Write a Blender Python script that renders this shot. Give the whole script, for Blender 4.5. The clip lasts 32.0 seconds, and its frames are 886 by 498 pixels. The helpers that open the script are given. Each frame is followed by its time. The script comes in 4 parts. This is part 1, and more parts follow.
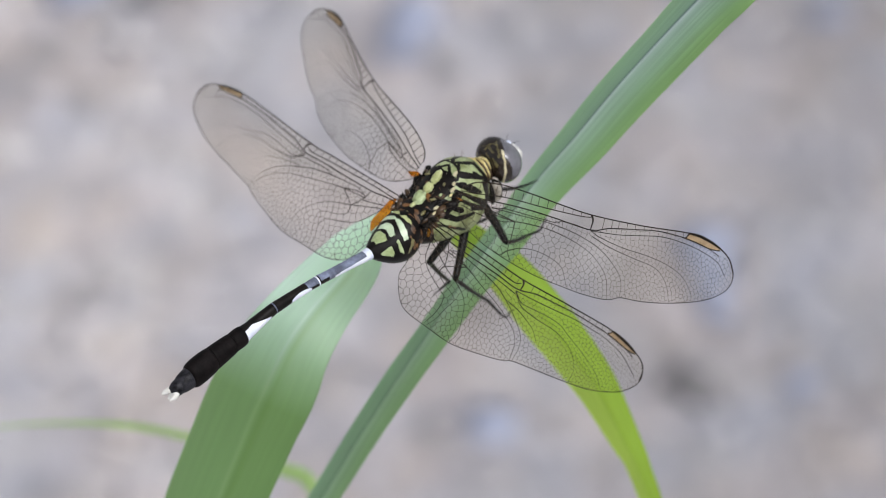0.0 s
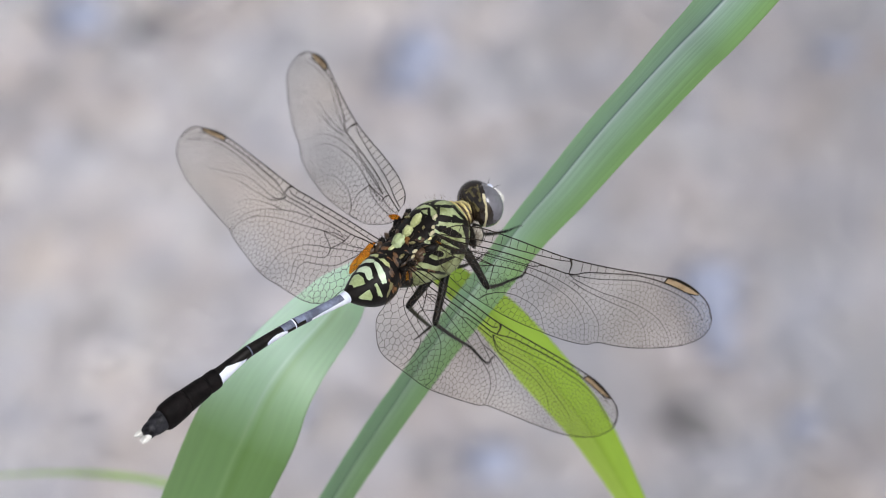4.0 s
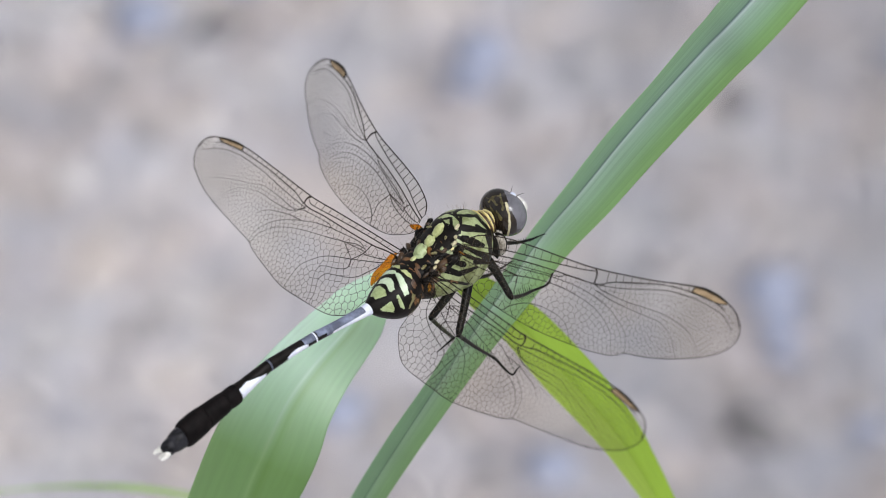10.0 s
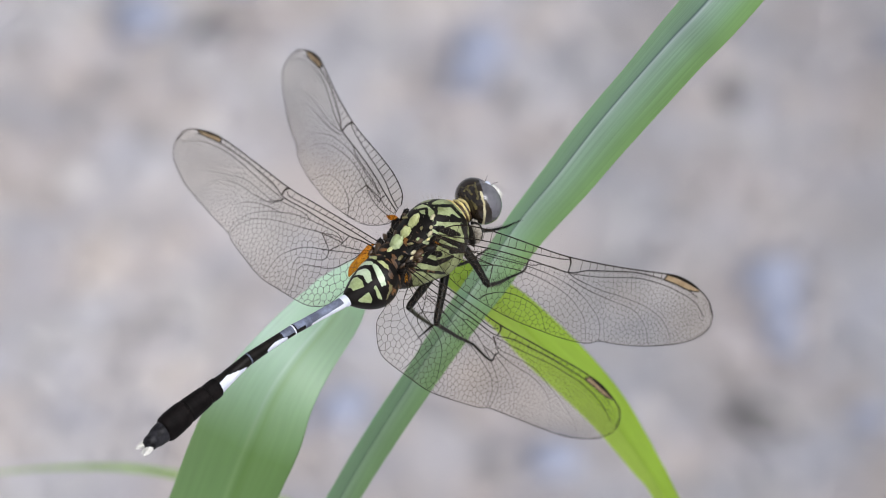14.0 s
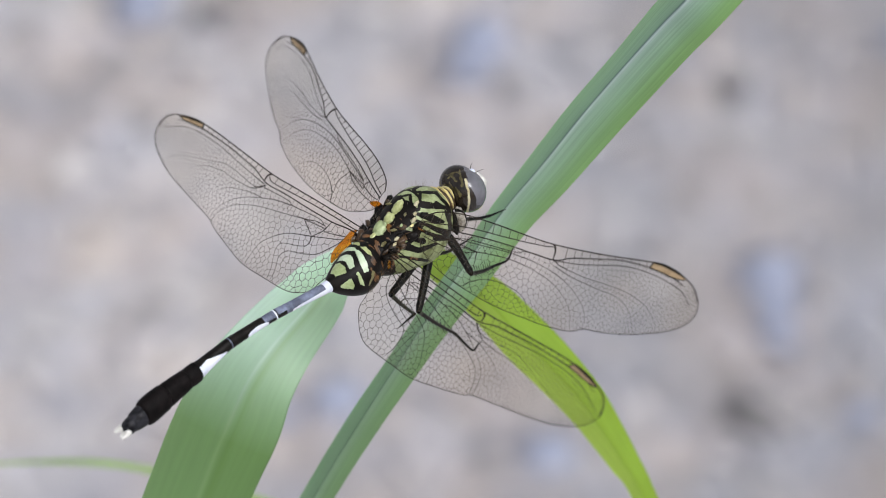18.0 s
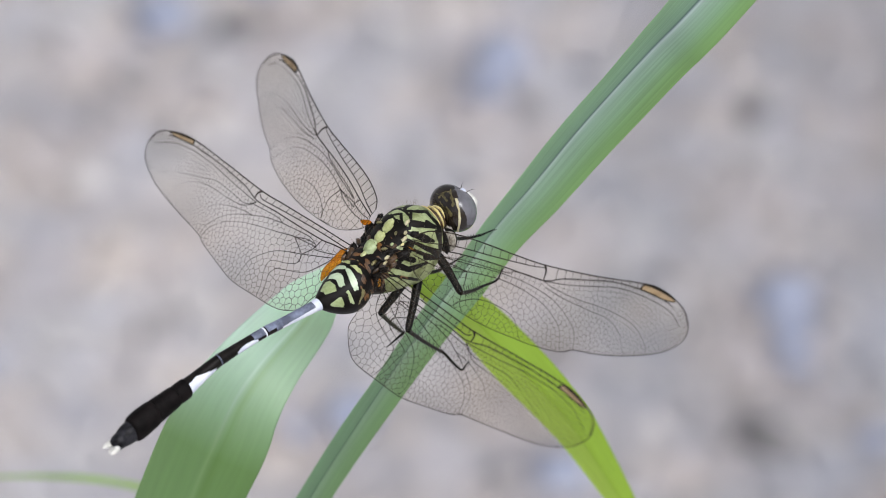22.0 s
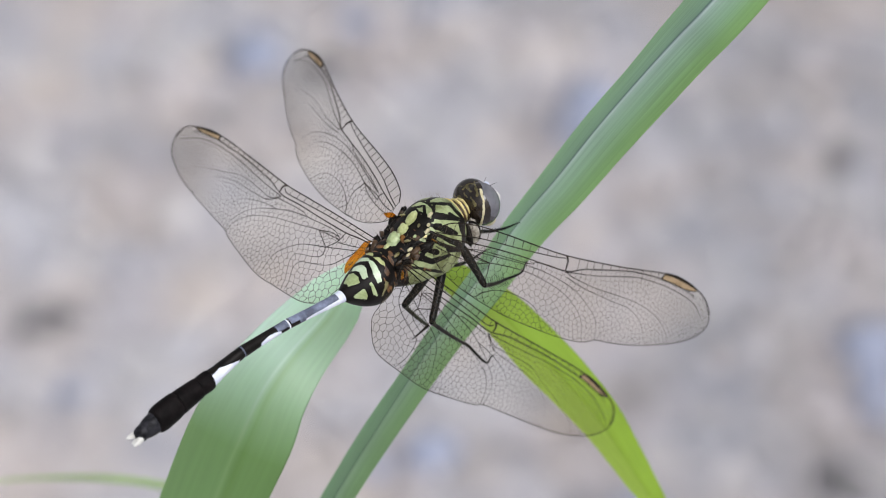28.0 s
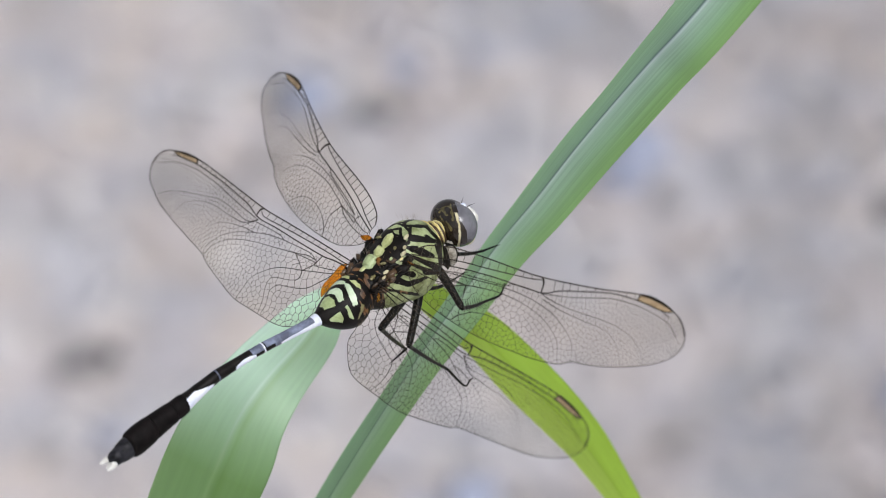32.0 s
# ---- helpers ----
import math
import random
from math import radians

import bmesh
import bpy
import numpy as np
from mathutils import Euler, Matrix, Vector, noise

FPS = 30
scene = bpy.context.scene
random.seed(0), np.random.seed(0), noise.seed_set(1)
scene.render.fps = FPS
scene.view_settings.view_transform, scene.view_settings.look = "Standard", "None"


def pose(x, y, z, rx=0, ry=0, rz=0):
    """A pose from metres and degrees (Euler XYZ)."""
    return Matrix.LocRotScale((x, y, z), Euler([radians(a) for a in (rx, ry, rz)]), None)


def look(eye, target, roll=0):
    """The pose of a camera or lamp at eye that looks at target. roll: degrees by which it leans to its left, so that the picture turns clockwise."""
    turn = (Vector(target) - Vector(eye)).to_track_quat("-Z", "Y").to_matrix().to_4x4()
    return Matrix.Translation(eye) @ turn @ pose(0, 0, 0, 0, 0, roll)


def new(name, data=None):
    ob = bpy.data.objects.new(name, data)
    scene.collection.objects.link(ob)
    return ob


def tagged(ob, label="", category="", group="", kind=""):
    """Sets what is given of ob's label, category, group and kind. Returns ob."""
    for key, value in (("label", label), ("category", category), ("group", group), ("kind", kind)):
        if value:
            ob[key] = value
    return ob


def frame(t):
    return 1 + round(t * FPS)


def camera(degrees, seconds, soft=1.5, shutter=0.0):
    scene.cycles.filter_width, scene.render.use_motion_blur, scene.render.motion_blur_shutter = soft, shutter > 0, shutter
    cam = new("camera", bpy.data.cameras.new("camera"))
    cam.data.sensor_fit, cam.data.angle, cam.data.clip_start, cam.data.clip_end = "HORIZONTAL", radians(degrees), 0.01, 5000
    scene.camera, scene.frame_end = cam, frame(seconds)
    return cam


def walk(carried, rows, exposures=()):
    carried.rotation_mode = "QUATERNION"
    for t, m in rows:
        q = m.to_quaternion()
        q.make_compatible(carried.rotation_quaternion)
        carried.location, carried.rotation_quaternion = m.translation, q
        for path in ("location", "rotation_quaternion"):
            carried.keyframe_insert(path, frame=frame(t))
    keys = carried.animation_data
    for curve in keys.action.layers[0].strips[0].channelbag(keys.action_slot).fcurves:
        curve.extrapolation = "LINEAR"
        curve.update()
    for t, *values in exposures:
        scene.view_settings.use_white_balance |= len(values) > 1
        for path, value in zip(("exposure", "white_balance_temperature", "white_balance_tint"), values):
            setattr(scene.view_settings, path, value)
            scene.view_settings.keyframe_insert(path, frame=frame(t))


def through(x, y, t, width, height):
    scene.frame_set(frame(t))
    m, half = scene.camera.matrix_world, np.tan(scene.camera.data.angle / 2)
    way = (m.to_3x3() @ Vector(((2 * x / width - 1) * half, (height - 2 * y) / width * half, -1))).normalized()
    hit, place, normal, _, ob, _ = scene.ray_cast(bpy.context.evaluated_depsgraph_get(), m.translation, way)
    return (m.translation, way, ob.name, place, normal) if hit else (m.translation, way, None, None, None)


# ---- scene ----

cam = camera(12.0, 32.0, soft=1.0)
cam.data.dof.use_dof = True
cam.data.dof.focus_distance = 0.420
cam.data.dof.aperture_fstop = 27.0

# camera path: seconds, place, turn; and the sway of the plant about the perch
# path begin
PATH = [
    (0.0, -0.01022, -0.32948, 0.77354, 49.656, -0.329, -1.986),
    (0.5, -0.01004, -0.32914, 0.77352, 49.648, -0.255, -2.111),
    (1.0, -0.01005, -0.32918, 0.77393, 49.730, -0.328, -1.714),
    (1.5, -0.00987, -0.32791, 0.77321, 49.807, -0.409, -1.807),
    (2.0, -0.00948, -0.32759, 0.77330, 49.808, -0.167, -2.266),
    (2.5, -0.00931, -0.32642, 0.77264, 49.848, -0.243, -2.260),
    (3.0, -0.00911, -0.32589, 0.77244, 49.935, -0.514, -1.579),
    (3.5, -0.00808, -0.32596, 0.77250, 50.061, -0.715, -1.361),
    (5.5, -0.00159, -0.32167, 0.76802, 49.979, 0.182, -1.836),
    (6.0, -0.00090, -0.32107, 0.76765, 49.748, -0.025, -0.600),
    (6.5, -0.00051, -0.32163, 0.76841, 49.868, 0.020, -0.351),
    (7.0, -0.00043, -0.32158, 0.76875, 50.012, 0.052, -0.165),
    (7.5, -0.00037, -0.32081, 0.76846, 49.992, -0.052, -0.229),
    (8.0, -0.00010, -0.31925, 0.76736, 49.721, 0.122, -0.679),
    (8.5, -0.00027, -0.31918, 0.76778, 49.680, -0.267, -0.332),
    (9.0, 0.00008, -0.32154, 0.77002, 49.787, 0.137, -0.779),
    (9.5, 0.00008, -0.32188, 0.77048, 49.998, 0.248, -0.816),
    (10.0, -0.00023, -0.31881, 0.76799, 50.024, -0.200, -0.344),
    (10.5, 0.00019, -0.31805, 0.76723, 50.043, -0.076, -0.500),
    (11.0, 0.00064, -0.31655, 0.76582, 49.996, -0.066, -0.494),
    (11.5, 0.00133, -0.31875, 0.76756, 49.914, 0.257, -0.691),
    (12.0, 0.00175, -0.32015, 0.76875, 50.048, 0.280, -0.363),
    (12.5, 0.00227, -0.32018, 0.76866, 50.067, 0.355, -0.394),
    (13.0, 0.00262, -0.32045, 0.76881, 50.008, 0.298, -0.218),
    (13.5, 0.00322, -0.32277, 0.77054, 50.006, 0.598, -0.622),
    (14.0, 0.00355, -0.32311, 0.77061, 49.988, 0.627, -0.783),
    (14.5, 0.00371, -0.32222, 0.76969, 49.998, 0.360, -0.883),
    (16.5, 0.00439, -0.32004, 0.76722, 49.989, 0.064, -0.413),
    (17.0, 0.00442, -0.31924, 0.76655, 49.916, -0.156, 0.155),
    (17.5, 0.00504, -0.32061, 0.76752, 49.875, 0.061, -0.249),
    (18.0, 0.00550, -0.32079, 0.76760, 49.923, 0.081, -0.269),
    (18.5, 0.00584, -0.32071, 0.76756, 49.952, 0.029, 0.011),
    (19.0, 0.00621, -0.32079, 0.76770, 49.894, -0.013, 0.374),
    (19.5, 0.00682, -0.32142, 0.76834, 49.844, -0.013, 0.462),
    (20.0, 0.00755, -0.32147, 0.76843, 49.855, 0.099, 0.422),
    (20.5, 0.00807, -0.32059, 0.76786, 49.912, -0.265, 0.363),
    (21.0, 0.00874, -0.32051, 0.76789, 49.998, -0.296, 0.327),
    (21.5, 0.00919, -0.31993, 0.76763, 50.126, -0.414, 0.731),
    (22.0, 0.00956, -0.32039, 0.76797, 50.117, -0.418, 0.704),
    (22.5, 0.00951, -0.32200, 0.76886, 50.113, -0.171, 0.446),
    (23.0, 0.00905, -0.32306, 0.76931, 50.146, -0.156, 0.571),
    (23.5, 0.00863, -0.32345, 0.76930, 50.287, -0.466, 0.784),
    (24.0, 0.00865, -0.32452, 0.76957, 50.231, -0.265, 0.630),
    (24.5, 0.00853, -0.32413, 0.76869, 50.147, -0.130, 0.839),
    (25.0, 0.00906, -0.32521, 0.76883, 50.079, -0.054, 0.592),
    (25.5, 0.01066, -0.32753, 0.76965, 50.171, 0.139, 0.445),
    (27.5, 0.01777, -0.32681, 0.76478, 50.964, 0.158, 2.072),
    (28.0, 0.01923, -0.32548, 0.76306, 51.010, -0.249, 2.652),
    (28.5, 0.02089, -0.32581, 0.76259, 51.289, -0.189, 2.865),
    (29.0, 0.02252, -0.32696, 0.76295, 51.216, -0.074, 3.257),
    (29.5, 0.02385, -0.32523, 0.76095, 51.178, -0.139, 3.419),
    (30.0, 0.02528, -0.32520, 0.76050, 51.247, -0.124, 3.855),
    (30.5, 0.02720, -0.32809, 0.76189, 51.316, 0.290, 3.448),
    (31.0, 0.02836, -0.32733, 0.76092, 51.438, 0.109, 3.319),
    (31.5, 0.02926, -0.32683, 0.76043, 51.693, 0.108, 3.638),
    (32.0, 0.02965, -0.32506, 0.75910, 51.767, -0.042, 3.905),
]
SWAY = [
    (0.0, 0.68, 1.53, -0.43),
    (0.5, 0.60, 1.51, -0.52),
    (1.0, 0.61, 1.41, -0.30),
    (1.5, 0.51, 1.38, -0.50),
    (2.0, 0.59, 1.38, -0.75),
    (2.5, 0.20, 0.99, -1.28),
    (3.0, 0.19, 0.97, -0.85),
    (3.5, -0.11, 0.74, -1.08),
    (5.5, 0.36, 1.09, -0.38),
    (6.0, 0.03, 0.73, 0.25),
    (6.5, 0.32, 0.78, 0.60),
    (7.0, 0.50, 0.53, 0.52),
    (7.5, 0.38, 0.72, 0.59),
    (8.0, 0.49, 0.84, 0.43),
    (8.5, -0.00, 0.80, 0.39),
    (9.0, 0.73, 1.03, 0.58),
    (9.5, 0.77, 0.73, 0.28),
    (10.0, 0.07, 0.61, 0.21),
    (10.5, 0.04, 0.40, -0.09),
    (11.0, -0.63, -0.68, -1.35),
    (11.5, -0.14, -0.54, -1.11),
    (12.0, 0.85, 0.18, 0.09),
    (12.5, 0.78, 0.29, 0.26),
    (13.0, 0.33, -0.38, -0.42),
    (13.5, 0.77, -0.31, -0.49),
    (14.0, 1.12, 0.44, 0.28),
    (14.5, 0.43, 0.05, -0.52),
    (16.5, 0.44, 0.56, 0.32),
    (17.0, 0.10, 0.47, 0.58),
    (17.5, 0.38, 0.76, 0.71),
    (18.0, 0.49, 0.71, 0.65),
    (18.5, 0.55, 0.74, 0.92),
    (19.0, 0.65, 0.64, 1.13),
    (19.5, 0.87, 0.94, 1.59),
    (20.0, 0.95, 0.93, 1.62),
    (20.5, 0.35, 0.99, 1.32),
    (21.0, 0.52, 1.06, 1.35),
    (21.5, 0.28, 0.65, 1.17),
    (22.0, 0.46, 0.98, 1.54),
    (22.5, 0.46, 0.86, 1.34),
    (23.0, 0.64, 0.90, 1.53),
    (23.5, 0.41, 0.89, 1.48),
    (24.0, 0.81, 1.08, 1.72),
    (24.5, 0.50, 0.64, 1.51),
    (25.0, 0.60, 0.92, 1.65),
    (25.5, 0.98, 0.99, 1.76),
    (27.5, 1.52, 0.50, 2.83),
    (28.0, 0.87, 0.32, 2.85),
    (28.5, 1.26, 0.31, 3.10),
    (29.0, 1.71, 0.32, 3.60),
    (29.5, 1.32, 0.07, 3.39),
    (30.0, 1.14, 0.03, 3.80),
    (30.5, 1.89, 0.19, 3.92),
    (31.0, 1.56, 0.07, 3.49),
    (31.5, 1.55, 0.08, 3.82),
    (32.0, 1.12, -0.03, 3.84),
]
# path end
walk(cam, [(t, pose(x, y, z, a, b, c)) for t, x, y, z, a, b, c in PATH], [(0, 0.0), (6, 0.04), (13, 0.02), (32, 0.02)])

# ---- light: bright overcast day ----
world = bpy.data.worlds.new("overcast_sky")
scene.world = world
world.use_nodes = True
wn, wl = world.node_tree.nodes, world.node_tree.links
sky = wn.new("ShaderNodeTexSky")
sky.sky_type = "NISHITA"
sky.sun_disc = False
sky.sun_elevation, sky.sun_rotation = radians(58), radians(150)
sky.air_density, sky.dust_density = 1.0, 4.0
soft_sky = wn.new("ShaderNodeHueSaturation")
soft_sky.inputs["Saturation"].default_value = 0.25
wl.new(sky.outputs[0], soft_sky.inputs["Color"])
wl.new(soft_sky.outputs[0], wn["Background"].inputs[0])
wn["Background"].inputs[1].default_value = 0.14
sun = new("sun", bpy.data.lights.new("sun", "SUN"))
sun.data.energy, sun.data.angle, sun.data.color = 1.5, radians(25), (0.955, 0.972, 1.03)
sun.matrix_world = look((0.5, -0.9, 1.65), (0, 0, 0))

# ---- small helpers ----
MM = 0.001
PERCH = Vector((0, 0, 0.5))
BODY = Matrix(((0.764, -0.625, -0.161), (0.493, 0.404, 0.770), (-0.416, -0.668, 0.617)))
BODY = (Euler((radians(50), 0, 0)).to_matrix() @ BODY).to_quaternion().to_matrix().to_4x4()


def shade(mesh):
    mesh.polygons.foreach_set("use_smooth", [True] * len(mesh.polygons))
    return mesh


def mesh_of(name, verts, faces, mats, smooth=True, index=None):
    me = bpy.data.meshes.new(name)
    me.from_pydata([tuple(v) for v in verts], [], faces)
    for m in mats if isinstance(mats, (list, tuple)) else [mats]:
        me.materials.append(m)
    if index is not None:
        me.polygons.foreach_set("material_index", index)
    if smooth:
        shade(me)
    me.update()
    return me


def part(name, me, parent, label=""):
    ob = new(name, me)
    ob.parent = parent
    return tagged(ob, label=label)


def spline(points, n):
    """Catmull-Rom curve through the points, n samples."""
    p = np.array(points, float)
    p = np.vstack([2 * p[0] - p[1], p, 2 * p[-1] - p[-2]])
    out = []
    for s in np.linspace(0, len(points) - 1, n):
        i = min(int(s), len(points) - 2)
        f = s - i
        a, b, c, d = p[i:i + 4]
        out.append(0.5 * (2 * b + (c - a) * f + (2 * a - 5 * b + 4 * c - d) * f * f + (3 * b - a - 3 * c + d) * f ** 3))
    return np.array(out)


def tube(points, radii, seg=8, cap=True):
    """Verts and faces of a round tube along the points."""
    p = np.array(points, float)
    verts, faces, up = [], [], Vector((0.31, 0.2, 0.93))
    for i in range(len(p)):
        d = Vector(p[min(i + 1, len(p) - 1)] - p[max(i - 1, 0)]).normalized()
        a = d.cross(up).normalized()
        b = d.cross(a)
        for k in range(seg):
            w = 2 * math.pi * k / seg
            verts.append(Vector(p[i]) + (a * math.cos(w) + b * math.sin(w)) * radii[i])
    for i in range(len(p) - 1):
        for k in range(seg):
            k2 = (k + 1) % seg
            faces.append((i * seg + k, i * seg + k2, (i + 1) * seg + k2, (i + 1) * seg + k))
    if cap:
        faces.append(tuple(range(seg)))
        faces.append(tuple(len(verts) - 1 - k for k in range(seg)))
    return verts, faces


def join(pieces):
    verts, faces = [], []
    for v, f in pieces:
        o = len(verts)
        verts += list(v)
        faces += [tuple(i + o for i in q) for q in f]
    return verts, faces


def blob(c, r, nu=20, nv=28, turn=None, bump=0.0, seed=0):
    """Verts and faces of an ellipsoid."""
    verts, faces = [], []
    for i in range(nu + 1):
        a = math.pi * i / nu
        for k in range(nv):
            w = 2 * math.pi * k / nv
            d = Vector((math.cos(a), math.sin(a) * math.cos(w), math.sin(a) * math.sin(w)))
            q = 1 + bump * noise.noise(d * 2.3 + Vector((seed, 0, 0)))
            p = Vector((d.x * r[0], d.y * r[1], d.z * r[2])) * q
            if turn:
                p = turn @ p
            verts.append(p + Vector(c))
    for i in range(nu):
        for k in range(nv):
            k2 = (k + 1) % nv
            faces.append((i * nv + k, (i + 1) * nv + k, (i + 1) * nv + k2, i * nv + k2))
    return verts, faces


def loft(stations, nx, seg, power=2.0):
    """A body lofted along x through stations (x, z, half width, half height)."""
    s = spline(stations, nx)
    verts, faces = [], []
    for x, z, ry, rz in s:
        for k in range(seg):
            w = 2 * math.pi * k / seg
            c, n = math.cos(w), math.sin(w)
            verts.append(Vector((x, math.copysign(abs(c) ** (2 / power), c) * max(ry, 0.02), z + math.copysign(abs(n) ** (2 / power), n) * max(rz, 0.02))))
    for i in range(nx - 1):
        for k in range(seg):
            k2 = (k + 1) % seg
            faces.append((i * seg + k, (i + 1) * seg + k, (i + 1) * seg + k2, i * seg + k2))
    faces.append(tuple(range(seg)))
    faces.append(tuple(len(verts) - 1 - k for k in range(seg)))
    return verts, faces


def scaled(vf):
    return [Vector(v) * MM for v in vf[0]], vf[1]


def side_coords(v):
    """Coordinates of a body point on an oblique side plane; both sides alike."""
    y = -abs(v[1])
    return 0.764 * v[0] - 0.625 * y - 0.161 * v[2], 0.493 * v[0] + 0.404 * y + 0.770 * v[2]


def on_strip(p, a, b, w0, w1=None):
    """Whether p lies on the strip from a to b that is w0 wide at a and w1 at b."""
    w1 = w0 if w1 is None else w1
    ax, ay, bx, by = *a, *b
    dx, dy = bx - ax, by - ay
    f = ((p[0] - ax) * dx + (p[1] - ay) * dy) / (dx * dx + dy * dy + 1e-9)
    f = np.clip(f, 0, 1)
    return np.hypot(p[0] - ax - f * dx, p[1] - ay - f * dy) < 0.5 * (w0 + (w1 - w0) * f)


# ---- materials ----
def material(name):
    m = bpy.data.materials.new(name)
    m.use_nodes = True
    return m, m.node_tree.nodes, m.node_tree.links, m.node_tree.nodes["Principled BSDF"]


def skin(name, colour, dark, scale=900.0, rough=0.4, bump=0.15, sheen=0.0, spec=0.5, lo=0.35, hi=0.65):
    """Cuticle or stone: two-scale mottling between two colours, with fine relief."""
    m, n, l, b = material(name)
    tc = n.new("ShaderNodeTexCoord")
    big, fine = n.new("ShaderNodeTexNoise"), n.new("ShaderNodeTexNoise")
    big.inputs["Scale"].default_value, fine.inputs["Scale"].default_value = scale, scale * 6
    big.inputs["Detail"].default_value = 4
    mix = n.new("ShaderNodeMath")
    mix.operation = "MULTIPLY_ADD"
    mix.inputs[1].default_value = 0.35
    ramp = n.new("ShaderNodeValToRGB")
    ramp.color_ramp.elements[0].position, ramp.color_ramp.elements[1].position = lo + 0.17, hi + 0.17
    ramp.color_ramp.elements[0].color, ramp.color_ramp.elements[1].color = (*dark, 1), (*colour, 1)
    bp = n.new("ShaderNodeBump")
    bp.inputs["Strength"].default_value, bp.inputs["Distance"].default_value = bump, 0.00008
    l.new(tc.outputs["Object"], big.inputs["Vector"])
    l.new(tc.outputs["Object"], fine.inputs["Vector"])
    l.new(fine.outputs[0], mix.inputs[0])
    l.new(big.outputs[0], mix.inputs[2])
    l.new(mix.outputs[0], ramp.inputs[0])
    l.new(ramp.outputs[0], b.inputs["Base Color"])
    l.new(fine.outputs[0], bp.inputs["Height"])
    l.new(bp.outputs[0], b.inputs["Normal"])
    b.inputs["Roughness"].default_value = rough
    b.inputs["Specular IOR Level"].default_value = spec
    b.inputs["Sheen Weight"].default_value = sheen
    return m


GREEN = skin("pale_green_cuticle", (0.38, 0.44, 0.23), (0.15, 0.175, 0.065), 700, 0.42, spec=0.35)
MINT = skin("pale_mint_cuticle", (0.55, 0.65, 0.48), (0.40, 0.49, 0.31), 700, 0.35)
PLATE = skin("pale_green_plate", (0.44, 0.52, 0.29), (0.27, 0.33, 0.14), 900, 0.38)
PALE_PLATE = skin("pale_yellow_green_plate", (0.50, 0.54, 0.27), (0.33, 0.36, 0.14), 900, 0.4)
BLACK = skin("black_cuticle", (0.010, 0.008, 0.007), (0.003, 0.0025, 0.002), 900, 0.42, spec=0.13)
BROWN = skin("brown_cuticle", (0.20, 0.085, 0.018), (0.03, 0.014, 0.006), 800, 0.4)
UMBER = skin("dark_umber_cuticle", (0.085, 0.045, 0.018), (0.02, 0.012, 0.006), 900, 0.4)
YELLOW = skin("yellow_cuticle", (0.78, 0.69, 0.34), (0.58, 0.47, 0.18), 900, 0.45)
CREAM = skin("cream_cuticle", (0.58, 0.54, 0.36), (0.40, 0.34, 0.18), 900, 0.45)
WHITE = skin("white_bloom_cuticle", (0.80, 0.83, 0.90), (0.62, 0.66, 0.78), 700, 0.5)
BLUEGREY = skin("blue_grey_bloom_cuticle", (0.20, 0.23, 0.33), (0.07, 0.08, 0.12), 600, 0.45)
VELVET = skin("black_velvet_cuticle", (0.009, 0.007, 0.007), (0.003, 0.0025, 0.0025), 900, 0.6, spec=0.07)
SLATE = skin("slate_grey_cuticle", (0.026, 0.026, 0.031), (0.004, 0.004, 0.005), 1500, 0.45, spec=0.12)
GREYBROWN = skin("grey_brown_cuticle", (0.50, 0.47, 0.42), (0.16, 0.14, 0.11), 900, 0.4)
IVORY = skin("ivory_cuticle", (0.84, 0.84, 0.82), (0.58, 0.57, 0.53), 900, 0.35)
OLIVE = skin("olive_tan_cuticle", (0.22, 0.20, 0.09), (0.10, 0.085, 0.03), 900, 0.35)
EYE = skin("grey_compound_eye", (0.15, 0.147, 0.168), (0.08, 0.078, 0.09), 300, 0.16, 0.05)
EYE_BAND = skin("dark_grey_eye_band", (0.075, 0.07, 0.078), (0.04, 0.037, 0.04), 300, 0.2, 0.05)
EYE_MARK = skin("olive_brown_eye_mark", (0.13, 0.11, 0.045), (0.03, 0.025, 0.012), 1500, 0.16, 0.03)
EYE_DARK = skin("dark_compound_eye", (0.022, 0.015, 0.010), (0.006, 0.004, 0.003), 400, 0.14, 0.03, spec=0.5)
LEG = skin("glossy_black_leg", (0.004, 0.004, 0.0045), (0.0015, 0.0015, 0.0015), 900, 0.34, spec=0.14)
HAIR = skin("brown_hair", (0.26, 0.21, 0.15), (0.14, 0.11, 0.07), 900, 0.5)
VEIN = skin("dark_wing_vein", (0.026, 0.017, 0.010), (0.010, 0.007, 0.005), 400, 0.5, 0.0, spec=0.2)
NET = skin("brown_wing_net", (0.050, 0.035, 0.022), (0.025, 0.017, 0.011), 400, 0.5, 0.0, spec=0.2)
STIGMA = skin("tan_wing_spot", (0.40, 0.29, 0.17), (0.24, 0.16, 0.085), 900, 0.4)


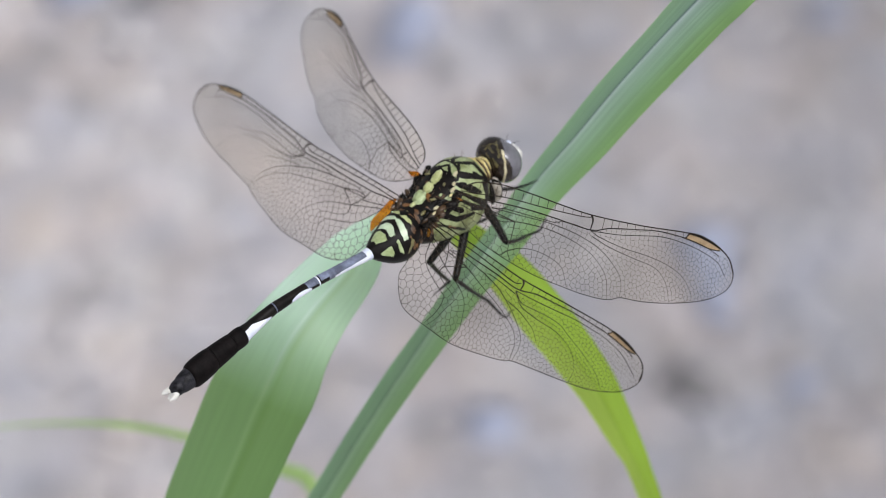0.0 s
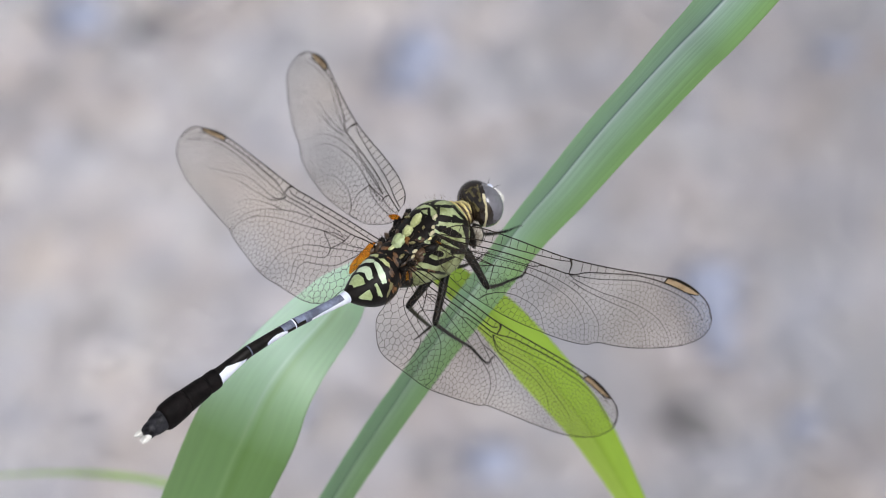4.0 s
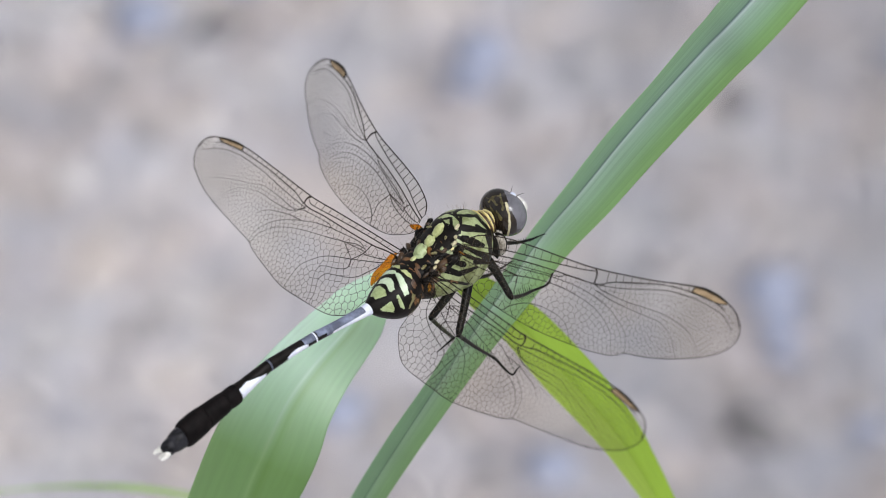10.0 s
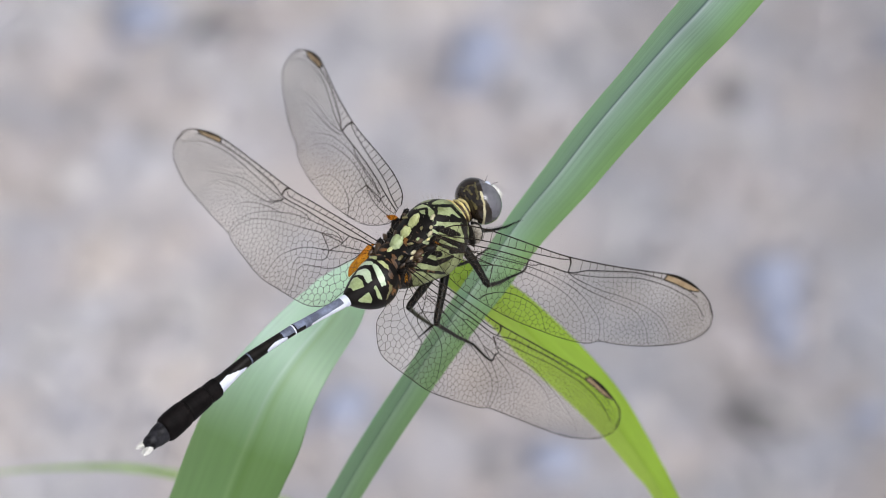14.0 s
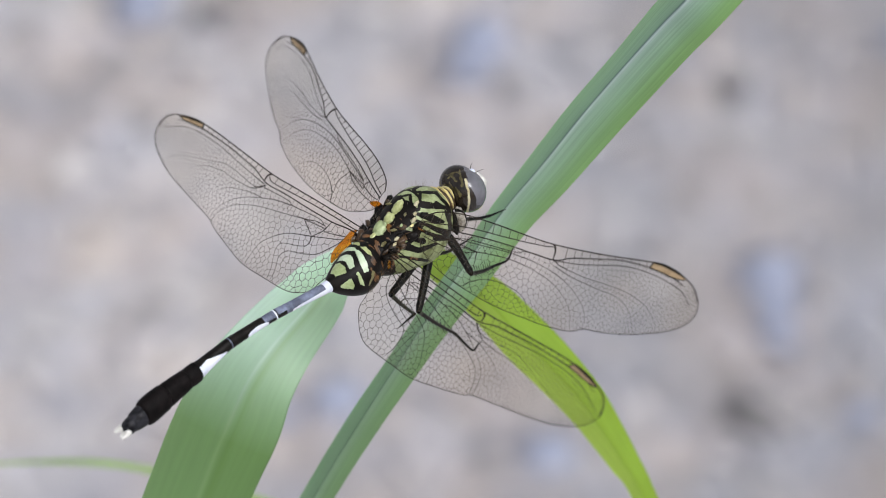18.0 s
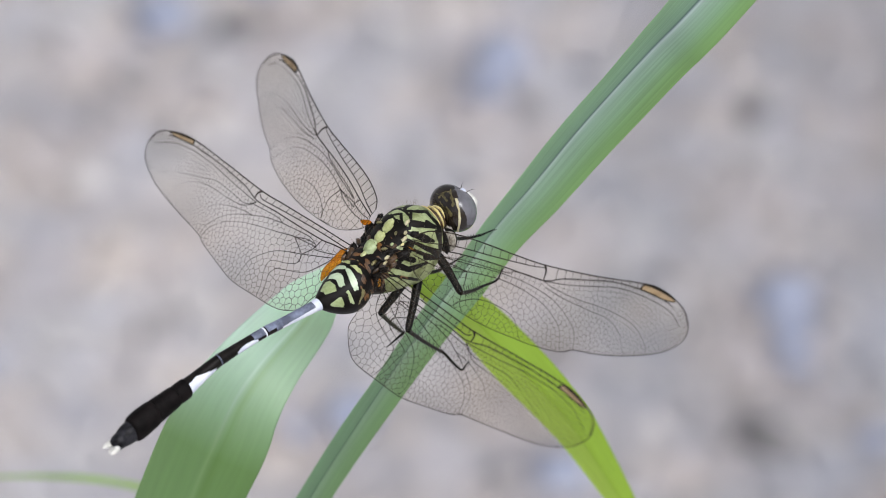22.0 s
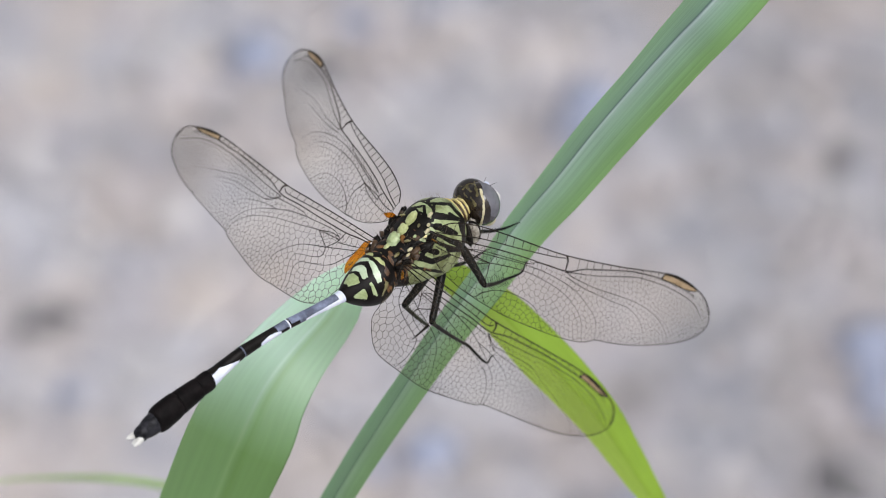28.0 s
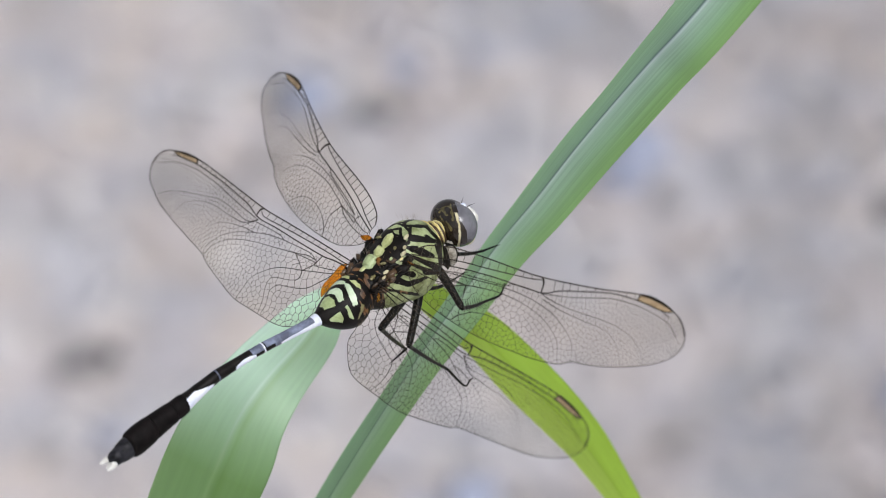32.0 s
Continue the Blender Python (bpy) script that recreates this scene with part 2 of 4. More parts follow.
def membrane_material():
    m, n, l, b = material("clear_wing_membrane")
    tr, gl, mix, ad = n.new("ShaderNodeBsdfTransparent"), n.new("ShaderNodeBsdfGlossy"), n.new("ShaderNodeMixShader"), n.new("ShaderNodeMixShader")
    tr.inputs[0].default_value = (0.966, 0.951, 0.908, 1)
    gl.inputs["Roughness"].default_value = 0.28
    tc, no, bp = n.new("ShaderNodeTexCoord"), n.new("ShaderNodeTexNoise"), n.new("ShaderNodeBump")
    no.inputs["Scale"].default_value = 900
    bp.inputs["Strength"].default_value, bp.inputs["Distance"].default_value = 0.5, 0.0002
    l.new(tc.outputs["Object"], no.inputs["Vector"])
    l.new(no.outputs[0], bp.inputs["Height"])
    l.new(bp.outputs[0], gl.inputs["Normal"])
    b.inputs["Base Color"].default_value = (0.36, 0.32, 0.26, 1)
    b.inputs["Roughness"].default_value = 0.5
    ad.inputs[0].default_value = 0.012
    l.new(tr.outputs[0], ad.inputs[1])
    l.new(b.outputs[0], ad.inputs[2])
    mix.inputs[0].default_value = 0.008
    l.new(ad.outputs[0], mix.inputs[1])
    l.new(gl.outputs[0], mix.inputs[2])
    l.new(mix.outputs[0], n["Material Output"].inputs[0])
    return m


MEMBRANE = membrane_material()


def amber_material():
    m, n, l, b = material("amber_membrane")
    b.inputs["Base Color"].default_value = (0.55, 0.29, 0.05, 1)
    b.inputs["Roughness"].default_value = 0.5
    tr, no, tc, ramp, mix = n.new("ShaderNodeBsdfTransparent"), n.new("ShaderNodeTexNoise"), n.new("ShaderNodeTexCoord"), n.new("ShaderNodeMapRange"), n.new("ShaderNodeMixShader")
    tr.inputs[0].default_value = (0.93, 0.52, 0.10, 1)
    no.inputs["Scale"].default_value = 900
    ramp.inputs["To Min"].default_value, ramp.inputs["To Max"].default_value = 0.05, 0.5
    l.new(tc.outputs["Object"], no.inputs["Vector"])
    l.new(no.outputs[0], ramp.inputs["Value"])
    l.new(ramp.outputs[0], mix.inputs[0])
    l.new(tr.outputs[0], mix.inputs[1])
    l.new(b.outputs[0], mix.inputs[2])
    l.new(mix.outputs[0], n["Material Output"].inputs[0])
    return m


AMBER = amber_material()


def leaf_material(name, bands, through, glow=0.35, lines=60.0, rough=0.36, streak=(0.74, 1.3), spec=0.6, base=(1, 1, 1), tip=(1, 1, 1), low=None, span=(3.4, 7.5), relief=0.3):
    """Grass blade: bands of colour across it (place from edge to edge, colour), fine lengthwise veins, light shining through."""
    m, n, l, b = material(name)
    uv, sep = n.new("ShaderNodeUVMap"), n.new("ShaderNodeSeparateXYZ")
    l.new(uv.outputs[0], sep.inputs[0])
    half = n.new("ShaderNodeMath")
    half.operation, half.inputs[1].default_value, half.inputs[2].default_value = "MULTIPLY_ADD", 0.5, 0.5
    l.new(sep.outputs[0], half.inputs[0])
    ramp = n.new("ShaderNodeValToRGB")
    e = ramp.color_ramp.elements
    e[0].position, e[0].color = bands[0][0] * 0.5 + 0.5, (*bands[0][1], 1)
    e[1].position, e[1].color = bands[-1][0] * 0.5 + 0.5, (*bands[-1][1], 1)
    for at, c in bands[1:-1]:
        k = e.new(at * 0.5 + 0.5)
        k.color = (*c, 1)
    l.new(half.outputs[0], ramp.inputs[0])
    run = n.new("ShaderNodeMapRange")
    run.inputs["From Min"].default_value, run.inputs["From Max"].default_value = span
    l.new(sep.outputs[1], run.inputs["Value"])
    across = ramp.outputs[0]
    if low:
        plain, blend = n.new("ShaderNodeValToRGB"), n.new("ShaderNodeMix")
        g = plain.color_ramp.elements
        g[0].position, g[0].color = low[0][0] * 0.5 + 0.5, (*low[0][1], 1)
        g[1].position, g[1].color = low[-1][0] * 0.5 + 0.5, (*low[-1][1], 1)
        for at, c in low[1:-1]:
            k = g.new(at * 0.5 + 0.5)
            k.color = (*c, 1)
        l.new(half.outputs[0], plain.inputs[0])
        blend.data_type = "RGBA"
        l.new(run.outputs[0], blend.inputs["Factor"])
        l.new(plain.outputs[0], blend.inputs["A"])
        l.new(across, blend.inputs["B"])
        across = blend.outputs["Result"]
    warp, grain, blotch = n.new("ShaderNodeMapping"), n.new("ShaderNodeTexNoise"), n.new("ShaderNodeTexNoise")
    warp.inputs["Scale"].default_value = (lines, 0.9, 1)
    grain.inputs["Scale"].default_value, grain.inputs["Detail"].default_value = 1.0, 4
    blotch.inputs["Scale"].default_value = 160
    tc = n.new("ShaderNodeTexCoord")
    l.new(tc.outputs["Object"], blotch.inputs["Vector"])
    l.new(uv.outputs[0], warp.inputs[0])
    l.new(warp.outputs[0], grain.inputs["Vector"])
    add = n.new("ShaderNodeMath")
    add.operation, add.inputs[1].default_value = "MULTIPLY_ADD", 0.35
    l.new(blotch.outputs[0], add.inputs[0])
    l.new(grain.outputs[0], add.inputs[2])
    tone = n.new("ShaderNodeMapRange")
    tone.inputs["From Min"].default_value, tone.inputs["From Max"].default_value = 0.45, 0.9
    tone.inputs["To Min"].default_value, tone.inputs["To Max"].default_value = streak
    l.new(add.outputs[0], tone.inputs["Value"])
    mix = n.new("ShaderNodeMix")
    mix.data_type, mix.blend_type = "RGBA", "MULTIPLY"
    mix.inputs["Factor"].default_value = 1.0
    l.new(across, mix.inputs["A"])
    l.new(tone.outputs[0], mix.inputs["B"])
    # tint along the blade, from base colour to tip colour
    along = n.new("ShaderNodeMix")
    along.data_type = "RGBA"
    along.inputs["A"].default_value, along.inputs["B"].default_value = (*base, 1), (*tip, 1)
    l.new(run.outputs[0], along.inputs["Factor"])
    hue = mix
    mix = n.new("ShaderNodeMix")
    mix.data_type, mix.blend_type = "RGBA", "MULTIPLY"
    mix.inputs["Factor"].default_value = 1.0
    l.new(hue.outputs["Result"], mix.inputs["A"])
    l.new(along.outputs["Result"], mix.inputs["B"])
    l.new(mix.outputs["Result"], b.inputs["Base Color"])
    b.inputs["Roughness"].default_value = rough
    b.inputs["Specular IOR Level"].default_value = spec
    bp = n.new("ShaderNodeBump")
    bp.inputs["Strength"].default_value, bp.inputs["Distance"].default_value = relief, 0.00015
    l.new(grain.outputs[0], bp.inputs["Height"])
    l.new(bp.outputs[0], b.inputs["Normal"])
    tl, sh = n.new("ShaderNodeBsdfTranslucent"), n.new("ShaderNodeMixShader")
    tint = n.new("ShaderNodeMix")
    tint.data_type, tint.blend_type = "RGBA", "MULTIPLY"
    tint.inputs["Factor"].default_value = 1.0
    l.new(mix.outputs["Result"], tint.inputs["A"])
    tint.inputs["B"].default_value = (*through, 1)
    l.new(tint.outputs["Result"], tl.inputs[0])
    sh.inputs[0].default_value = glow
    l.new(b.outputs[0], sh.inputs[1])
    l.new(tl.outputs[0], sh.inputs[2])
    l.new(sh.outputs[0], n["Material Output"].inputs[0])
    return m


# bands by the pale midrib include its bluish-white highlight as colour, dark line beside
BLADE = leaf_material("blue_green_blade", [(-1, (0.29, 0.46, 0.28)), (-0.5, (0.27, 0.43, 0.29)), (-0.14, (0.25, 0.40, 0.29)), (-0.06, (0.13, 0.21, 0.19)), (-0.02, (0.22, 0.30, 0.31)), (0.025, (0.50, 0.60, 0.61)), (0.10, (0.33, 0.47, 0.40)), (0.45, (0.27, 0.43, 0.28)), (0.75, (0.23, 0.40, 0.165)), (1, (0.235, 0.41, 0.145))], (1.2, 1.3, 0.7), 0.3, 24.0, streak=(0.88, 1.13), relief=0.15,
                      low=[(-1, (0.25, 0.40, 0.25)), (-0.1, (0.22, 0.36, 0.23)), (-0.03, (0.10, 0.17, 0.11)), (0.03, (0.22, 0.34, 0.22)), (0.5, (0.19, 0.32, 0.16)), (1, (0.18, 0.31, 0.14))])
# sky sheen of the upper bend painted in: pale minty base, darker tip
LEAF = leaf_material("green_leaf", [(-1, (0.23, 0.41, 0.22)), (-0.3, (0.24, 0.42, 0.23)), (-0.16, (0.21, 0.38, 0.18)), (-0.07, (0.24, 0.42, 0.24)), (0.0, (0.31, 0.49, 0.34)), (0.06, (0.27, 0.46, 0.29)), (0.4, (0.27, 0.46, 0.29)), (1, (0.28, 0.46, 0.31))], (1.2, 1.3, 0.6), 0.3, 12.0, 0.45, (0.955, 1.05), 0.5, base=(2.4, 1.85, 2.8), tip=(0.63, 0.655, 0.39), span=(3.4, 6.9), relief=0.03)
LIME = leaf_material("lime_green_leaf", [(-1, (0.32, 0.48, 0.06)), (-0.3, (0.33, 0.49, 0.065)), (0.0, (0.31, 0.46, 0.055)), (0.12, (0.39, 0.54, 0.10)), (1, (0.40, 0.54, 0.11))], (1.4, 1.3, 0.45), 0.45, 12.0, 0.5, (0.9, 1.1), 0.4, relief=0.1)
THIN = leaf_material("olive_green_leaf", [(-1, (0.29, 0.45, 0.15)), (0, (0.35, 0.51, 0.20)), (1, (0.29, 0.45, 0.15))], (1.4, 1.3, 0.5), 0.4, 10.0)


def gravel_material(name, loose):
    """Pale dusty grit: one mottled tone for the soil and for the loose chippings on it (loose: share of tone that each chipping has of its own)."""
    m, n, l, b = material(name)
    tc, geo = n.new("ShaderNodeTexCoord"), n.new("ShaderNodeNewGeometry")

    def noise_at(scale, detail):
        t = n.new("ShaderNodeTexNoise")
        t.inputs["Scale"].default_value, t.inputs["Detail"].default_value = scale, detail
        l.new(tc.outputs["Object"], t.inputs["Vector"])
        return t.outputs[0]

    def maths(op, a, c, d=None):
        q = n.new("ShaderNodeMath")
        q.operation = op
        for k, v in enumerate((a, c, d)):
            if isinstance(v, (int, float)):
                q.inputs[k].default_value = v
            elif v is not None:
                l.new(v, q.inputs[k])
        return q.outputs[0]

    axis = n.new("ShaderNodeSeparateXYZ")
    l.new(tc.outputs["Object"], axis.inputs[0])
    away = n.new("ShaderNodeVectorMath")
    away.operation = "DISTANCE"
    l.new(tc.outputs["Object"], away.inputs[0])
    away.inputs[1].default_value = (0, 0.65, 0)
    fade = maths("ADD", maths("POWER", maths("MULTIPLY", away.outputs["Value"], 2.6), 4.0), 1.0)
    # tone paler towards -x and darker towards +x, fading out with distance
    x_slope = maths("DIVIDE", maths("MULTIPLY_ADD", axis.outputs[0], -5.0, -0.05), fade)
    tone = maths("MULTIPLY_ADD", x_slope, 0.42, 0.5 if loose else 0.2)
    tone = maths("MULTIPLY_ADD", maths("ADD", noise_at(7, 2), -0.5), 0.8, tone)
    tone = maths("MULTIPLY_ADD", maths("ADD", noise_at(0.7, 4), -0.5), 0.5, tone)
    tone = maths("MULTIPLY_ADD", maths("ADD", noise_at(48, 1.5), -0.5), 0.8, tone)
    tone = maths("MULTIPLY_ADD", maths("ADD", noise_at(22, 1.0), -0.5), 1.0, tone)
    if loose:
        tone = maths("MULTIPLY_ADD", maths("ADD", geo.outputs["Random Per Island"], -0.5), loose, tone)
    else:
        tone = maths("MULTIPLY_ADD", maths("ADD", noise_at(400, 4), -0.5), 0.7, tone)
    ramp = n.new("ShaderNodeValToRGB")
    e = ramp.color_ramp.elements
    e[0].position, e[0].color = 0.0, (0.38, 0.368, 0.385, 1)
    e[1].position, e[1].color = 1.0, (0.68, 0.645, 0.645, 1)
    for at, c in ((0.25, (0.46, 0.44, 0.455, 1)), (0.5, (0.53, 0.503, 0.515, 1)), (0.75, (0.595, 0.565, 0.568, 1))):
        k = e.new(at)
        k.color = c
    l.new(tone, ramp.inputs[0])
    colour = ramp.outputs[0]
    for scale, cool, warm in ((26, (0.955, 0.99, 1.035, 1), (1.03, 0.99, 0.955, 1)), (60, (0.98, 0.99, 1.02, 1), (1.02, 1.0, 0.96, 1))):
        tint, mix = n.new("ShaderNodeValToRGB"), n.new("ShaderNodeMix")
        tint.color_ramp.elements[0].position, tint.color_ramp.elements[0].color = 0.38, cool
        tint.color_ramp.elements[1].position, tint.color_ramp.elements[1].color = 0.62, warm
        mix.data_type, mix.blend_type = "RGBA", "MULTIPLY"
        mix.inputs["Factor"].default_value = 1.0
        l.new(noise_at(scale, 2), tint.inputs[0])
        l.new(colour, mix.inputs["A"])
        l.new(tint.outputs[0], mix.inputs["B"])
        colour = mix.outputs["Result"]
    l.new(colour, b.inputs["Base Color"])
    b.inputs["Roughness"].default_value = 0.9
    bp = n.new("ShaderNodeBump")
    bp.inputs["Strength"].default_value, bp.inputs["Distance"].default_value = 0.4, 0.002
    l.new(noise_at(500, 4), bp.inputs["Height"])
    l.new(bp.outputs[0], b.inputs["Normal"])
    return m


SOIL, GRAVEL = gravel_material("dusty_gravel_soil", 0.0), gravel_material("mixed_grey_gravel", 0.2)
BLUE_STONE = skin("blue_grey_stone", (0.35, 0.38, 0.49), (0.32, 0.345, 0.45), 150, 0.8)
# dark and dull stones stand in for shade in the gravel's hollows
DARK_SHADE_STONE = skin("dark_shade_stone", (0.21, 0.20, 0.205), (0.15, 0.142, 0.147), 150, 0.8)
DULL_SHADE_STONE = skin("dull_shade_stone", (0.38, 0.355, 0.36), (0.32, 0.30, 0.305), 150, 0.8)
PALE_STONE = skin("pale_grey_stone", (0.585, 0.56, 0.56), (0.54, 0.515, 0.515), 150, 0.8)


# ---- ground ----
def build_ground():
    n = 60
    verts, faces = [], []
    for j in range(n + 1):
        for i in range(n + 1):
            a, c = 2 * i / n - 1, 2 * j / n - 1
            x = math.copysign(abs(a) ** 4 * 400 + abs(a) * 1.2, a)
            y = math.copysign(abs(c) ** 4 * 400 + abs(c) * 1.2, c) + 0.6
            near = max(0, 1 - math.hypot(x, y - 0.6) / 3)
            verts.append((x, y, near * 0.004 * (noise.noise(Vector((x * 6, y * 6, 0))) - 0.6)))
    for j in range(n):
        for i in range(n):
            k = j * (n + 1) + i
            faces.append((k, k + 1, k + n + 2, k + n + 1))
    tagged(new("ground", mesh_of("ground", verts, faces, SOIL)), "pale grey dusty gravel ground, far out of focus", "ground", kind="structure")


def stone(rng, c, r):
    """A worn angular pebble resting at c."""
    bm = bmesh.new()
    bmesh.ops.create_icosphere(bm, subdivisions=1, radius=1.0)
    s = Vector((rng.uniform(0.8, 1.3), rng.uniform(0.75, 1.1), rng.uniform(0.25, 0.4)))
    turn = Euler((rng.uniform(-0.3, 0.3), rng.uniform(-0.3, 0.3), rng.uniform(0, 6.3))).to_matrix()
    o = Vector((rng.uniform(0, 50), rng.uniform(0, 50), 0))
    verts = []
    for v in bm.verts:
        d = v.co * (1 + 0.35 * noise.noise(v.co * 1.4 + o))
        verts.append(turn @ Vector((d.x * s.x, d.y * s.y, d.z * s.z)) * r + Vector(c) + Vector((0, 0, r * 0.15)))
    faces = [tuple(v.index for v in f.verts) for f in bm.faces]
    bm.free()
    return verts, faces


def build_gravel():
    """Fine worn chippings strewn over the ground under and behind the plant, one sheet of stuff."""
    rng = np.random.default_rng(5)
    bm = bmesh.new()
    bmesh.ops.create_icosphere(bm, subdivisions=1, radius=1.0)
    unit = np.array([v.co[:] for v in bm.verts])
    tris = np.array([[v.index for v in f.verts] for f in bm.faces])
    bm.free()
    shapes = [unit * (1 + 0.3 * np.array([noise.noise(Vector(p) * 1.5 + Vector((9 * k, 0, 0))) for p in unit]))[:, None] for k in range(14)]
    count, verts, faces = 40000, [], []
    for k in range(count):
        r = rng.choice((0.0014, 0.0018, 0.0023, 0.0030, 0.0042), p=(0.3, 0.3, 0.24, 0.13, 0.03))
        a = rng.uniform(0, 6.3)
        turn = np.array(((math.cos(a), -math.sin(a), 0), (math.sin(a), math.cos(a), 0), (0, 0, 1)))
        size = rng.uniform((0.8, 0.75, 0.22), (1.4, 1.1, 0.4)) * r
        wide, deep = (0.13, 0.17) if k < 21000 else ((0.42, 0.45) if k < 35000 else (1.3, 1.3))
        x, y = rng.normal(0, wide), rng.normal(0.64, deep)
        if abs(x) < 0.02 and abs(y) < 0.03:
            continue
        faces.append(tris + len(unit) * len(verts))
        verts.append((shapes[k % 14] * size) @ turn.T + np.array((x, y, r * 0.15)))
    tagged(new("gravel", mesh_of("gravel", np.vstack(verts).tolist(), np.vstack(faces).tolist(), GRAVEL)), "fine loose pale grey and beige gravel scattered over the ground", "gravel", kind="stuff")


def build_pebbles():
    rng = random.Random(11)
    for x, y, r, m, label in PEBBLES:
        v, f = stone(rng, (0, 0, 0), r * 1.1)
        ob = new("pebble", mesh_of("pebble", v, f, m))
        ob.location = (x, y, 0.001)
        tagged(ob, label, "pebble", "pebbles on the ground")


DULLISH, PALISH = "dull brown-grey pebble standing in for shade in a gravel hollow", "pale chalky grey pebble lying in the gravel"
BLUISH, DARKISH = "weathered blue-grey pebble lying in the gravel", "dull dark grey pebble standing in for shade in a gravel hollow"
PEBBLES = [
    (0.0204, 0.686, 0.0101, BLUE_STONE, BLUISH), (0.016, 0.671, 0.0087, BLUE_STONE, BLUISH), (0.0995, 0.578, 0.0080, BLUE_STONE, BLUISH), (0.1006, 0.563, 0.0087, BLUE_STONE, BLUISH), (0.1012, 0.55, 0.0065, BLUE_STONE, BLUISH),
    (-0.083, 0.704, 0.0116, BLUE_STONE, BLUISH), (0.036, 0.5044, 0.0072, BLUE_STONE, BLUISH), (-0.02, 0.526, 0.0087, BLUE_STONE, BLUISH),
    (-0.0588, 0.700, 0.0098, DARK_SHADE_STONE, DARKISH), (0.0953, 0.6617, 0.0062, DARK_SHADE_STONE, DARKISH), (0.0933, 0.517, 0.0075, DARK_SHADE_STONE, DARKISH), (-0.0723, 0.56, 0.0078, DULL_SHADE_STONE, DULLISH), (0.022, 0.501, 0.0065, DULL_SHADE_STONE, DULLISH),
    (0.057, 0.5693, 0.0055, DULL_SHADE_STONE, DULLISH), (-0.096, 0.6552, 0.0055, DULL_SHADE_STONE, DULLISH), (-0.088, 0.6747, 0.0074, DULL_SHADE_STONE, DULLISH), (-0.0752, 0.6445, 0.0045, DULL_SHADE_STONE, DULLISH), (-0.1311, 0.5754, 0.0074, DARK_SHADE_STONE, DARKISH), (-0.1352, 0.5353, 0.0055, DULL_SHADE_STONE, DULLISH),
    (-0.1182, 0.6896, 0.007, DULL_SHADE_STONE, DULLISH), (0.0574, 0.6507, 0.0055, DULL_SHADE_STONE, DULLISH), (0.0608, 0.5726, 0.0046, DULL_SHADE_STONE, DULLISH), (0.0795, 0.5651, 0.0045, DULL_SHADE_STONE, DULLISH), (0.0376, 0.5496, 0.0062, DULL_SHADE_STONE, DULLISH), (0.0308, 0.6627, 0.0056, DULL_SHADE_STONE, DULLISH), (0.0702, 0.5879, 0.0049, DULL_SHADE_STONE, DULLISH),
    (-0.0538, 0.7224, 0.0065, BLUE_STONE, BLUISH), (-0.0318, 0.7341, 0.0055, BLUE_STONE, BLUISH), (-0.0344, 0.5198, 0.0045, BLUE_STONE, BLUISH), (0.1214, 0.52, 0.0055, BLUE_STONE, BLUISH), (0.1471, 0.6834, 0.0065, BLUE_STONE, BLUISH), (-0.1211, 0.5467, 0.005, BLUE_STONE, BLUISH),
    (-0.0988, 0.6259, 0.0085, PALE_STONE, PALISH), (-0.0637, 0.6777, 0.005, PALE_STONE, PALISH), (-0.1444, 0.6531, 0.007, PALE_STONE, PALISH), (-0.0604, 0.6495, 0.0065, PALE_STONE, PALISH),
]


# ---- grass blades ----
def blade(points, widths, fold, twist, n=90, across=40, thick=0.12, wave=0.0, ribs=0.02):
    """A grass blade along the points (mm from the perch). widths: (one half, other half) along it. fold: V angles of the two halves in degrees. twist: roll in degrees.
    Returns verts, faces and the uv of every vert."""
    p = spline(points, n)
    w = spline(widths, n)
    tw = np.interp(np.linspace(0, 1, n), np.linspace(0, 1, len(twist)), twist)
    verts, uvs, faces = [], [], []
    facing = Vector((0, -0.766, 0.643))
    for layer in (0, 1):
        for i in range(n):
            d = Vector(p[min(i + 1, n - 1)] - p[max(i - 1, 0)]).normalized()
            side = d.cross(facing).normalized()
            out = side.cross(d).normalized()
            turn = Matrix.Rotation(radians(tw[i]), 3, d)
            side, out = turn @ side, turn @ out
            for k in range(across + 1):
                s = 2 * k / across - 1
                half = w[i][0] if s < 0 else w[i][1]
                a = radians(fold[0] if s < 0 else fold[1]) * (1 - 0.15 * abs(s))
                lift = -abs(s) * half * math.sin(a) + wave * half * 0.15 * math.sin(i * 0.35 + s * 2) * abs(s)
                lift += ribs * math.sin(s * half * 9.0) * min(1, 4 * (1 - abs(s)))
                lift -= layer * thick * (1.0 + 1.5 * max(0, 1 - abs(s) * 6))
                verts.append(Vector(p[i]) + side * (s * half * math.cos(a)) + out * lift)
                uvs.append((s, i / n * 10))
    row = across + 1
    for layer in (0, 1):
        o = layer * n * row
        for i in range(n - 1):
            for k in range(across):
                q = (o + i * row + k, o + i * row + k + 1, o + (i + 1) * row + k + 1, o + (i + 1) * row + k)
                faces.append(q if layer == 0 else q[::-1])
    o = n * row
    for i in range(n - 1):
        for k, flip in ((0, 1), (across, 0)):
            q = (i * row + k, (i + 1) * row + k, o + (i + 1) * row + k, o + i * row + k)
            faces.append(q if flip == 0 else q[::-1])
    for i, flip in ((0, 0), (n - 1, 1)):
        for k in range(across):
            q = (i * row + k, i * row + k + 1, o + i * row + k + 1, o + i * row + k)
            faces.append(q if flip else q[::-1])
    return verts, faces, uvs


